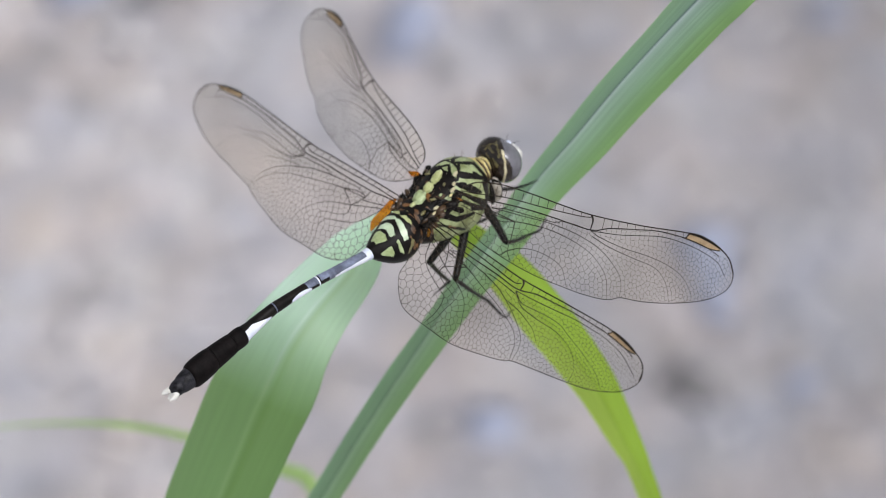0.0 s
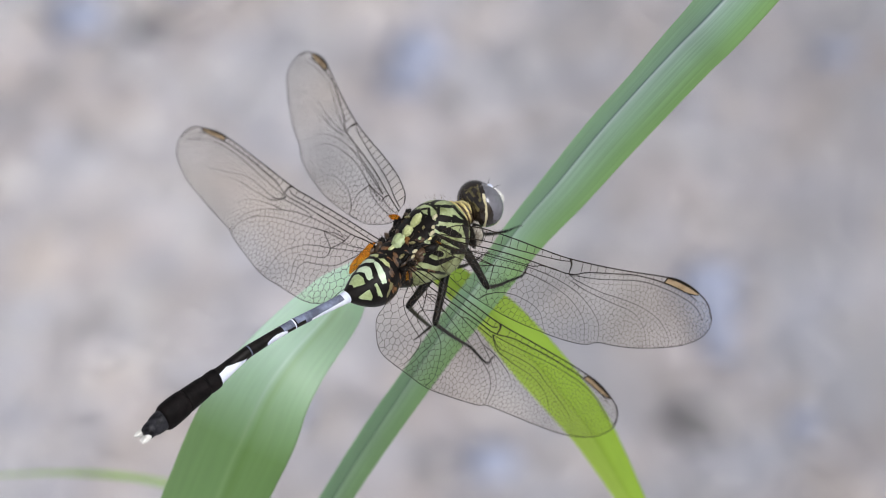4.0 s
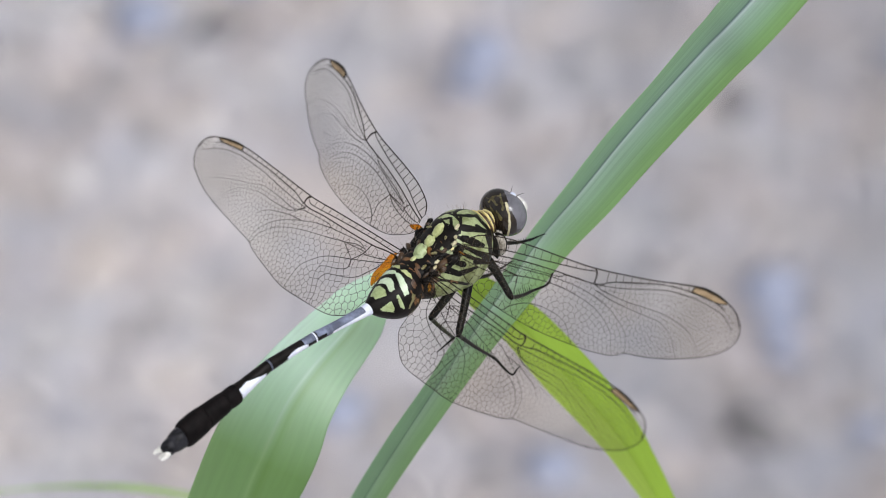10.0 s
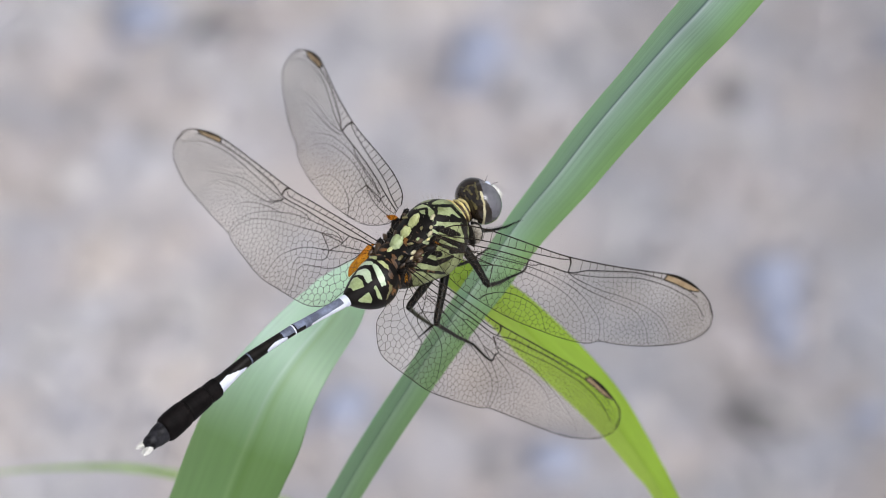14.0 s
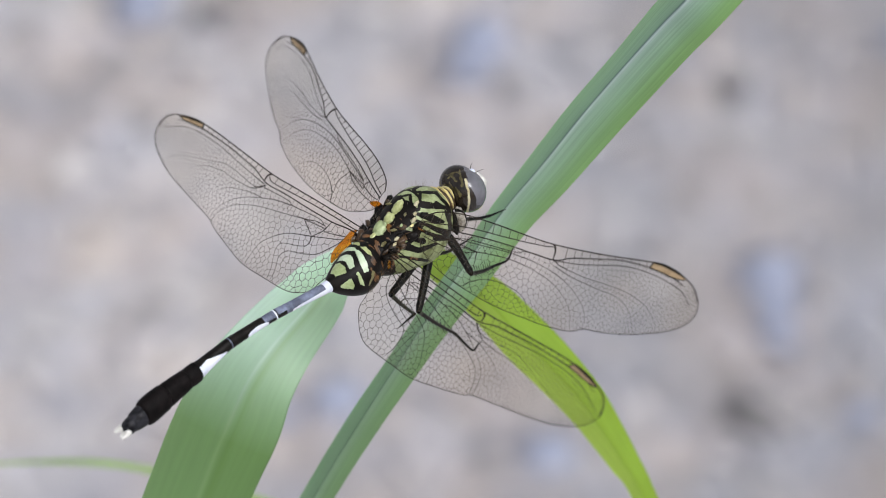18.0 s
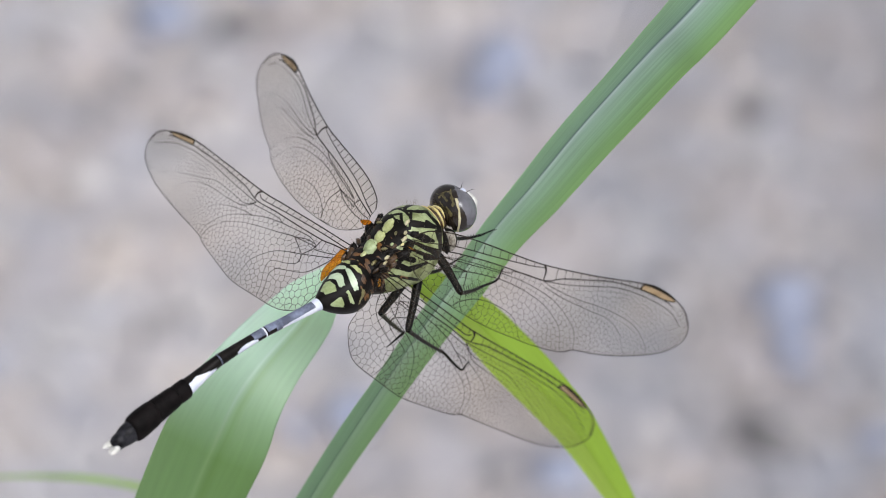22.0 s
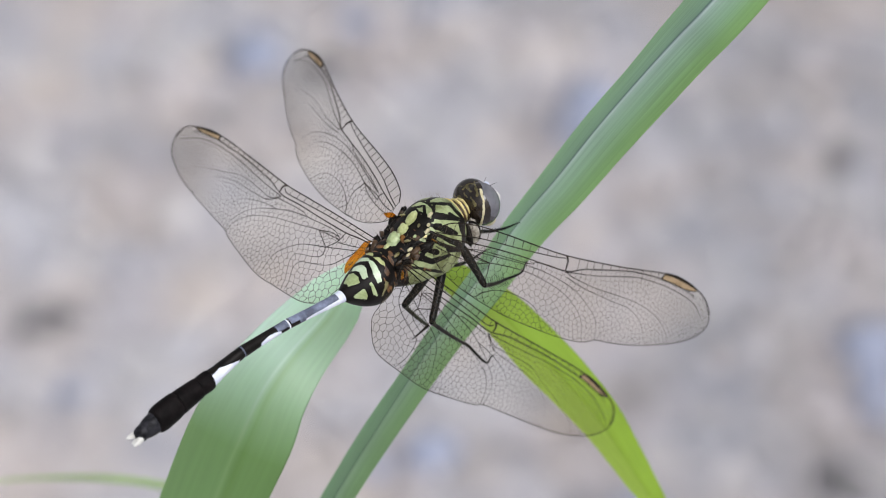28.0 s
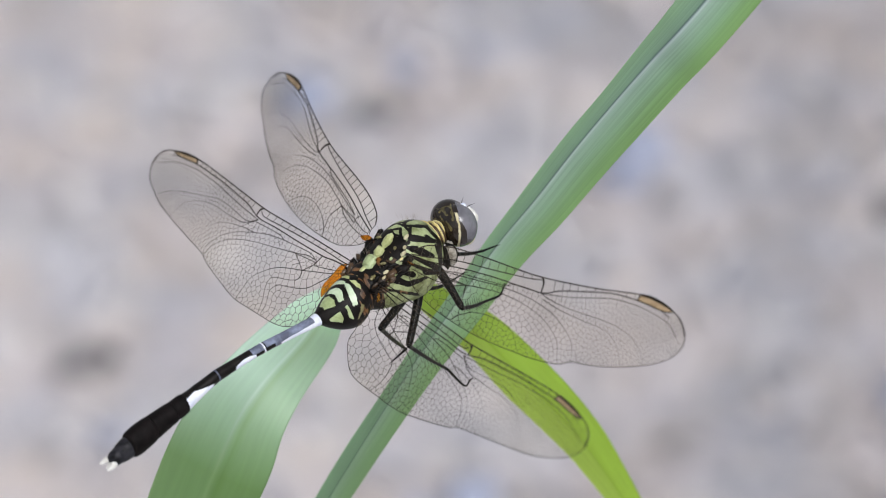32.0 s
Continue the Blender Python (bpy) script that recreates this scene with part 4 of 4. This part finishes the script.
# outlines of the pale marks on the abdomen's swollen base, each with its colour
BULGE_MARKS = [
    ([(664, 513), (676, 493), (687, 501), (689, 511), (668, 521)], 3), ([(684, 491), (692, 477), (700, 486), (703, 502), (694, 508)], 1), ([(701, 470), (709, 471), (719, 484), (726, 497), (728, 511), (720, 515), (712, 498)], 1),
    ([(676, 536), (686, 527), (697, 521), (704, 535), (701, 541), (680, 540)], 3), ([(704, 511), (710, 509), (719, 529), (720, 537), (712, 533)], 3), ([(710, 465), (722, 466), (733, 477), (734, 484), (724, 479)], 4), ([(733, 507), (739, 509), (733, 530), (726, 538)], 5),
]


def build_thorax(fly):
    v, f = loft([(-1.7, -2.5, 1.5, 1.7), (-1.0, -2.6, 2.2, 2.2), (0.6, -2.75, 2.8, 2.7), (2.4, -2.65, 3.1, 3.3), (4.2, -2.5, 3.25, 4.0), (5.6, -2.35, 3.1, 4.0), (6.8, -2.2, 2.75, 3.4), (7.8, -2.0, 2.1, 2.5), (8.4, -1.9, 1.3, 1.5), (8.6, -1.9, 0.4, 0.5)], 360, 380, 2.15)
    at = np.array([p[:] for p in v])
    mid = np.array([at[list(q[:4])].mean(0) for q in f])
    px, py = side_coords(mid.T)
    wob = np.array([noise.noise(Vector(c) * 2.0) for c in mid])
    px, py = px + 0.05 * wob, py + 0.05 * np.roll(wob, 7)
    across, down = 740 + 17.7 * px, 440 - 17.7 * py
    back = across < np.where(down > 397, 812 - 0.55 * (down - 397), 768 + 1.76 * (down - 372)) + 5 * wob
    black = back | (mid[:, 0] < -0.2)
    for a, b, d, e, w0, w1 in THORAX_MARKS:
        black |= on_strip((px, py), pix(a, b), pix(d, e), w0 / 12.5, w1 / 12.5)
    rust = np.array([noise.noise(Vector((c[0] * 2.6, c[1], c[2] * 0.9))) > 0.3 for c in mid])
    index = np.where(black, np.where((mid[:, 0] < 2.5) & rust, 2, 1), 0).tolist()
    v, f = scaled((v, f))
    part("thorax", mesh_of("thorax", v, f, [GREEN, BLACK, BROWN], True, index), fly, "pale green thorax with black stripes")
    # raised pale plates along the back
    for x, z, r, m in ((3.05, 1.15, (0.8, 0.46, 0.4), PALE_PLATE), (1.8, 0.55, (0.62, 0.5, 0.4), PALE_PLATE), (0.5, 0.05, (0.8, 0.7, 0.45), PLATE), (-0.45, -0.42, (0.45, 0.28, 0.3), PALE_PLATE), (-1.25, -0.85, (0.4, 0.6, 0.3), OLIVE)):
        vv, ff = scaled(blob((x, 0, z), r, 24, 28, turn=Matrix.Rotation(radians(-32), 3, "Y"), bump=0.25, seed=x))
        part("back_plate", mesh_of("back_plate", vv, ff, m), fly, "raised pale green plate on the back")
    # knobs where the wings hinge
    rng = random.Random(8)
    for side in (1, -1):
        for k in range(32):
            x = rng.uniform(-1.1, 4.4)
            y = rng.uniform(0.95, 2.85)
            z = float(np.interp(x, (-1.1, 0.5, 2, 4.4), (-0.85, -0.25, 0.3, 1.05))) - 0.42 * max(0, y - 1.0)
            r = rng.uniform(0.35, 0.6)
            m = rng.choice((BLACK, BLACK, UMBER, BLACK, BLACK, UMBER))
            turn = Euler((rng.uniform(-0.4, 0.4), rng.uniform(-0.8, 0.1), side * rng.uniform(0.2, 1.3))).to_matrix()
            vv, ff = scaled(blob((x, y * side, z - 0.25), (r * rng.uniform(0.9, 1.4), r * rng.uniform(0.5, 0.85), r * rng.uniform(0.5, 0.75)), 12, 14, turn=turn, bump=0.3, seed=x + side))
            part("wing_hinge", mesh_of("wing_hinge", vv, ff, m), fly, "dark ridged wing hinge plate")
        for x, y, z, r, m in ((4.35, 1.5, 1.6, 0.3, CREAM), (3.6, 2.0, 1.0, 0.26, CREAM), (3.1, 2.35, 0.7, 0.3, CREAM), (2.6, 2.6, 0.45, 0.2, YELLOW), (1.9, 1.8, 0.5, 0.22, PLATE), (0.6, 2.5, 0.0, 0.28, CREAM), (0.1, 2.75, -0.25, 0.22, CREAM), (-0.5, 1.7, -0.4, 0.28, OLIVE), (1.1, 1.5, 0.25, 0.25, OLIVE), (2.9, 1.3, 1.0, 0.22, OLIVE)):
            if side > 0 and y > 1.4:
                continue
            turn = Matrix.Rotation(side * rng.uniform(-0.8, 0.8), 3, "Z")
            vv, ff = scaled(blob((x, y * side, z), (r * rng.uniform(0.9, 1.4), r * 0.65, r * 0.6), 12, 14, turn=turn, bump=0.35, seed=x))
            part("hinge_dot", mesh_of("hinge_dot", vv, ff, m), fly, "small pale plate at the wing hinge")
    # collar, neck lobes
    for x, z, r, m in ((7.95, -1.3, (0.42, 1.75, 1.7), YELLOW), (8.4, -1.55, (0.4, 1.5, 1.5), UMBER), (8.75, -1.4, (0.26, 1.3, 1.4), YELLOW), (9.0, -1.6, (0.3, 1.25, 1.35), UMBER), (9.3, -1.45, (0.22, 1.1, 1.25), YELLOW)):
        vv, ff = scaled(blob((x, 0, z), r, bump=0.12, seed=x))
        part("collar", mesh_of("collar", vv, ff, m), fly, "yellow and brown collar behind the head")
    for side in (1, -1):
        for c, r, m in (((8.85, 1.85, -3.1), (0.55, 0.5, 1.5), GREYBROWN), ((8.9, 1.2, -4.5), (0.7, 0.6, 0.6), BROWN), ((8.2, 1.75, -3.3), (0.3, 0.5, 1.5), BLACK)):
            vv, ff = scaled(blob((c[0], c[1] * side, c[2]), r, bump=0.2, seed=c[0]))
            part("neck_lobe", mesh_of("neck_lobe", vv, ff, m), fly, "grey-brown lobe beside the neck")
        arc = [(8.45, 1.95 * side, -1.7), (9.0, 2.05 * side, -2.1), (9.35, 2.05 * side, -3.1), (9.15, 1.95 * side, -4.2), (8.75, 1.75 * side, -4.6)]
        vv, ff = tube(spline(arc, 20) * MM, [0.17 * MM] * 20, 8)
        part("neck_rim", mesh_of("neck_rim", vv, ff, BLACK), fly, "black rim of the neck lobe")
    # hair
    pieces = []
    for _ in range(80):
        a, x = rng.uniform(0.15, math.pi - 0.15), rng.choice((rng.uniform(0, 4), rng.uniform(5.5, 8.3)))
        ry, rz = 3.3 if x < 6 else 2.6, 4.4 if x > 3.6 else 3.0
        if x > 6.8:
            rz = 3.4
        p = Vector((x, math.cos(a) * ry, -2.4 + math.sin(a) * rz))
        d = Vector((rng.uniform(-0.4, 0.5), math.cos(a), math.sin(a) + 0.2)).normalized()
        q = p + d * rng.uniform(0.4, 0.9)
        pieces.append(tube([p * MM, q * MM], [0.016 * MM, 0.004 * MM], 3, False))
    vv, ff = join(pieces)
    tagged(part("hair", mesh_of("hair", vv, ff, HAIR), fly, "fine pale brown bristles"), kind="stuff")


def build_abdomen(fly):
    # swollen base
    v, f = loft([(-0.2, -1.9, 1.3, 1.1), (-1.2, -2.35, 2.0, 1.8), (-2.3, -2.85, 2.42, 2.35), (-3.5, -3.15, 2.4, 2.32), (-4.7, -3.15, 2.0, 1.9), (-5.8, -2.95, 1.35, 1.3), (-6.7, -2.7, 0.66, 0.66)], 120, 150)
    index, marks = [], [(np.mean(poly, 0) + 0.9 * (np.array(poly, float) - np.mean(poly, 0)), m) for poly, m in BULGE_MARKS]
    for q in f:
        c = sum((Vector(v[i]) for i in q), Vector()) / len(q)
        p = side_coords(c)
        p = (p[0] + 0.07 * noise.noise(c * 1.9), p[1] + 0.07 * noise.noise(c * 2.1 + Vector((7, 0, 0))))
        at = (740 + 17.7 * p[0], 440 - 17.7 * p[1])
        k = next((m for poly, m in marks if inside(poly, at)), 0)
        if k == 0 and p[0] > -0.75 and noise.noise(Vector((c.x * 3.4, c.y, c.z))) > 0.22:
            k = 2
        index.append(k)
    v, f = scaled((v, f))
    part("abdomen_base", mesh_of("abdomen_base", v, f, [BLACK, MINT, BROWN, PLATE, PALE_PLATE, OLIVE], True, index), fly, "swollen black abdomen base with mint bars")
    # slender middle and club, segment by segment: stations and how each is coloured
    parts = [
        ([(-6.5, -2.7, 0.64, 0.62), (-6.9, -2.68, 0.66, 0.64), (-7.4, -2.6, 0.58, 0.56)], lambda c, s: 2, "white ringed abdomen segment"),
        ([(-7.35, -2.66, 0.58, 0.6), (-9, -2.44, 0.55, 0.56), (-11, -2.18, 0.54, 0.54), (-13.3, -1.86, 0.56, 0.56)], lambda c, s: 2 if c.x > -11.6 and s < 0.16 + 0.07 * (c.x + 9) else (1 if c.x > -12.3 or s > 0.2 else 0), "blue-grey abdomen segment with white sides"),
        ([(-13.45, -1.85, 0.575, 0.575), (-13.52, -1.85, 0.58, 0.58), (-13.58, -1.85, 0.575, 0.575)], lambda c, s: 2, "thin white abdomen ring"),
        ([(-13.6, -1.85, 0.56, 0.56), (-15, -1.76, 0.56, 0.56), (-17, -1.68, 0.6, 0.6), (-19.1, -1.64, 0.67, 0.67)], lambda c, s: 2 if -17.2 < c.x < -14.6 and s < 0.30 - 0.16 * (c.x + 15.9) ** 2 else (1 if c.x > -15 and s > 0.1 else 0), "black abdomen segment with white side patch"),
        ([(-19.1, -1.64, 0.675, 0.675), (-19.16, -1.64, 0.68, 0.68), (-19.22, -1.64, 0.675, 0.675)], lambda c, s: 1, "thin grey abdomen ring"),
        ([(-19.25, -1.64, 0.66, 0.66), (-20.5, -1.82, 0.72, 0.73), (-22, -2.08, 0.82, 0.85), (-23.4, -2.33, 0.95, 0.99)], lambda c, s: 2 if c.x < -19.9 + 0.5 * s and s < 0.70 - 0.32 * max(0, c.x + 22.2) else 0, "white sided abdomen segment"),
        ([(-23.3, -2.32, 0.98, 1.02), (-23.45, -2.35, 1.06, 1.1), (-24.0, -2.4, 1.08, 1.14), (-24.7, -2.45, 1.05, 1.1)], lambda c, s: 3, "velvet black club ring"),
        ([(-24.7, -2.45, 1.00, 1.04), (-25.0, -2.48, 1.12, 1.18), (-26.8, -2.65, 1.24, 1.34), (-27.3, -2.7, 1.26, 1.36), (-27.45, -2.7, 1.14, 1.2)], lambda c, s: 3, "velvet black club segment"),
        ([(-27.4, -2.7, 1.18, 1.26), (-27.7, -2.74, 1.34, 1.44), (-29.2, -2.95, 1.42, 1.54), (-30.1, -3.08, 1.34, 1.46), (-30.35, -3.1, 1.08, 1.16)], lambda c, s: 3, "velvet black club segment"),
        ([(-30.25, -3.1, 1.08, 1.14), (-30.6, -3.15, 1.14, 1.2), (-31.3, -3.25, 1.06, 1.1), (-31.7, -3.32, 0.9, 0.95)], lambda c, s: 4, "dark slate club segment"),
        ([(-31.7, -3.32, 0.92, 0.96), (-32.3, -3.4, 0.84, 0.88), (-32.7, -3.45, 0.6, 0.62)], lambda c, s: 4, "dark slate tail segment"),
    ]
    for st, rule, label in parts:
        # slimmer and drooping towards the tail
        st = [(x, z - 0.015 * max(0, -x - 8), a - 0.005 * max(0, -x - 8), b - 0.005 * max(0, -x - 8)) for x, z, a, b in st]
        v, f = loft(st, 110, 96)
        zc = spline([(a, b) for a, b, *_ in st], 110)
        index = []
        for q in f:
            c = sum((Vector(v[i]) for i in q), Vector()) / len(q)
            k = min(109, max(0, int(np.argmin(abs(zc[:, 0] - c.x)))))
            index.append(rule(c, c.z - zc[k, 1] + 0.03 * noise.noise(c * 1.2)))
        v, f = scaled((v, f))
        part("abdomen_segment", mesh_of("abdomen_segment", v, f, [BLACK, BLUEGREY, WHITE, VELVET, SLATE], True, index), fly, label)
    for y, z, l in ((0.4, -3.8, 1.2), (-0.4, -3.85, 1.25), (0, -4.15, 1.0)):
        st = spline([(-32.3, y, z), (-32.3 - l * 0.5, y * 1.5, z - 0.12), (-32.3 - l, y * 1.7, z - 0.1)], 10)
        vv, ff = tube(st * MM, np.array([0.28, 0.33, 0.35, 0.34, 0.32, 0.3, 0.27, 0.22, 0.15, 0.05]) * MM, 10)
        part("tail_clasper", mesh_of("tail_clasper", vv, ff, IVORY), fly, "ivory white tail clasper")


HEAD_AT = Vector((9.3, 0, -1.8))
BLOTCHES = [(862, 341, 885, 336, 1, 2.5), (868, 346, 874, 341, 4, 5), (874, 341, 882, 353, 5, 3), (888, 333, 893, 360, 3, 5), (861, 359, 869, 366, 5, 4), (882, 364, 890, 378, 3, 4), (854, 352, 857, 364, 1.5, 2.5), (870, 354, 876, 362, 3, 2)]


def build_head(fly):
    head = new("head")
    head.parent = fly
    head.location = HEAD_AT * MM
    tagged(head, "large head with grey compound eyes and pale face")

    def add(name, vf, mats, label, index=None):
        v = [(Vector(p) - HEAD_AT) * 0.93 for p in vf[0]]
        part(name, mesh_of(name, [p * MM for p in v], vf[1], mats, True, index), head, label)
    # two great eyes that meet on top, dark behind with olive blotches, a cream stripe, then grey
    for side in (-1, 1):
        e = blob((11.2, 0.6 * side, -1.55), (2.08, 2.32, 2.45), 170, 170)
        index = []
        for q in e[1]:
            c = sum((Vector(e[0][i]) for i in q), Vector()) / 4
            w = HEAD_AT + (c - HEAD_AT) * 0.93
            across, down = 740 + 17.7 * (0.764 * w.x - 0.625 * w.y - 0.161 * w.z), 440 - 17.7 * (0.493 * w.x + 0.404 * w.y + 0.770 * w.z)
            edge = float(np.interp(down, (325, 335, 350, 370, 390, 412), (890, 893, 898.5, 904, 905, 902)))
            d = across - edge + 1.2 * noise.noise(c * 2.5)
            if d < -2.4 or (d < 5 and down < 347):
                k = 1
                p = ((across - 740) / 17.7 + 0.12 * noise.noise(c * 3), (440 - down) / 17.7 + 0.12 * noise.noise(c * 3.3))
                if any(on_strip(p, pix(a, b), pix(g, h), w0 / 17.7, w1 / 17.7) for a, b, g, h, w0, w1 in BLOTCHES):
                    k = 3
            elif d < 1.6 + 0.8 * noise.noise(c * 1.3):
                k = 2
            else:
                band = d - 0.10 * (down - 360)
                k = 1 if band < 2 + 8 * min(1, max(0, (down - 355) / 25)) + noise.noise(c * 1.6) or down > 405 else (4 if down > 394 else 0)
            index.append(k)
        add("compound_eye", e, [EYE, EYE_DARK, CREAM, EYE_MARK, EYE_BAND], "glossy compound eye, dark behind and grey in front", index)
    add("face", blob((13.25, 0, -1.75), (0.75, 1.35, 0.95), bump=0.12), [IVORY], "pale cream face")
    add("mouth", blob((12.3, 0, -4.1), (0.85, 1.2, 0.8), bump=0.12), [CREAM], "pale cream mouth parts")
    add("vertex", blob((12.6, -0.35, 0.15), (0.3, 0.4, 0.3)), [WHITE], "small pale bump between the eyes")
    for side in (1, -1):
        s = spline([(12.9, 0.45 * side, -0.2), (13.3, 0.7 * side, 0.0), (13.7, 0.95 * side, 0.05)], 8)
        add("antenna", tube(s, np.linspace(0.05, 0.015, 8), 6), [BLACK], "short black bristle antenna")
    return head


def build_legs(fly):
    legs = [
        ("hind leg", [(3.2, -1.3, -5.0), (-1.6, -2.8, -5.7), (2.6, 0.2, -12.7), (1.4, 1.2, -14.0)]),
        ("middle leg", [(5.0, -1.2, -5.2), (0.5, -3.9, -8.7), (5.6, -1.9, -16.2), (6.5, -3.0, -18.4), (6.8, -3.8, -17.4)]),
        ("front leg", [(7.4, -1.2, -4.6), (7.3, -4.3, -8.0), (11.0, -2.8, -10.3), (12.9, -2.8, -10.7), (13.7, -2.7, -10.1)]),
        ("front leg", [(8.2, 1.2, -4.6), (11.6, 1.3, -6.6), (14.8, 1.4, -8.2), (16.3, 1.5, -8.6)]),
        ("middle leg", [(6.2, 1.2, -5.2), (7.4, 1.2, -8.4), (10.0, 1.6, -9.5), (12.0, 1.7, -9.6)]),
        ("hind leg", [(4.4, 1.4, -5.2), (7.0, 6.4, -7.9), (8.8, 6.7, -9.6), (9.1, 6.2, -9.9)]),
    ]
    rng = random.Random(21)
    for label, j in legs:
        leg = new("leg")
        leg.parent = fly
        tagged(leg, "thin spiny black " + label)
        j = [Vector(p) for p in j]
        slim = 0.9 if j[1].y > 0 else 1.0
        mid = (j[0] + j[1]) / 2
        s = spline([j[0], mid + (j[0] - Vector((5, 0, -3))).normalized() * 0.1, j[1]], 12)
        vv, ff = tube(s * MM, np.array([0.40, 0.48, 0.48, 0.47, 0.46, 0.44, 0.42, 0.40, 0.38, 0.38, 0.38, 0.28]) * slim * MM, 10)
        part("femur", mesh_of("femur", vv, ff, LEG), leg)
        s = spline([j[1], (j[1] + j[2]) / 2 + Vector((0, 0, -0.15)), j[2]], 12)
        vv, ff = tube(s * MM, np.linspace(0.24, 0.15, 12) * slim * MM, 8)
        part("tibia", mesh_of("tibia", vv, ff, LEG), leg)
        s = spline(j[2:], 12)
        vv, ff = tube(s * MM, np.linspace(0.15, 0.07, 12) * slim * MM, 8)
        part("tarsus", mesh_of("tarsus", vv, ff, LEG), leg)
        pieces = []
        for a, b, n in ((j[1], j[2], 9), (j[0], j[1], 7)):
            d = (b - a).normalized()
            out = d.cross(Vector((0.3, -0.6, 0.75))).normalized()
            for k in range(n):
                p = a.lerp(b, (k + 1) / (n + 1))
                for sgn in (1, -1):
                    q = p + (out * sgn + d * 0.7).normalized() * slim ** 10 * (rng.uniform(0.75, 1.15) if a is j[1] else rng.uniform(0.4, 0.6))
                    pieces.append(tube([p * MM, q * MM], [0.045 * MM, 0.01 * MM], 4, False))
        e = j[-1]
        d = (j[-1] - j[-2]).normalized()
        for sgn in (1, -1):
            w = d.cross(Vector((0.2, 0.4, 0.9))).normalized() * sgn
            pieces.append(tube([e * MM, (e + d * 0.3 + w * 0.15) * MM, (e + d * 0.4 + w * 0.35) * MM], [0.06 * MM, 0.05 * MM, 0.01 * MM], 5, False))
        vv, ff = join(pieces)
        tagged(part("leg_spines", mesh_of("leg_spines", vv, ff, BLACK), leg), kind="stuff")


def build_dragonfly():
    fly = new("dragonfly")
    fly.matrix_world = Matrix.Translation(PERCH) @ BODY
    tagged(fly, "green and black dragonfly with clear veined wings perched on grass", "dragonfly")
    build_thorax(fly)
    build_abdomen(fly)
    head = build_head(fly)
    build_legs(fly)
    build_wings(fly)
    return fly, head


# slow drift of the lime leaf about its root behind the blade: seconds, degrees
LIME_DRIFT = [(0, 4.8), (1, 4.5), (2, 3.9), (3.5, 3.0), (5.5, 2.2), (6.5, 2.0), (7.5, 2.0), (9, 2.4), (10.5, 1.4), (12, 0.2), (14.5, 0), (17, 0.4), (20, 0.7), (22, 0.5), (23, 0.7), (25, 0.8), (28, 0.5), (31, 0), (32, 0)]
LIME_ROOT, LIME_AXIS = Vector((0.003, 0.019, -0.013)), Vector((0, 0.766, -0.643))

# head turns: seconds, roll, pitch, yaw in degrees
HEAD_TURNS = [(0, 0, 0, 0), (20.2, 0, 0, 0), (20.3, -6, -5, -9), (20.4, -14, -12, -24), (20.5, -19, -15, -33), (20.6, 0, 0, 0), (25.5, 0, 0, 0), (27.3, -4, 7, 3), (28.2, -4, 7, 3), (28.3, 0, 0, 0), (32, 0, 0, 0)]

build_ground()
build_gravel()
build_pebbles()
tuft, lime = build_grass()
fly, head = build_dragonfly()


def motions():
    sway = [(t, Matrix.Translation(PERCH) @ pose(0, 0, 0, a, b, c)) for t, a, b, c in SWAY]
    walk(tuft, sway)
    walk(lime, [(t, Matrix.Translation(LIME_ROOT) @ Matrix.Rotation(radians(a), 4, LIME_AXIS) @ Matrix.Translation(-LIME_ROOT)) for t, a in LIME_DRIFT])
    walk(fly, [(t, m @ BODY) for t, m in sway])
    walk(head, [(t, Matrix.Translation(HEAD_AT * MM) @ pose(0, 0, 0, a, b, c)) for t, a, b, c in HEAD_TURNS])


motions()
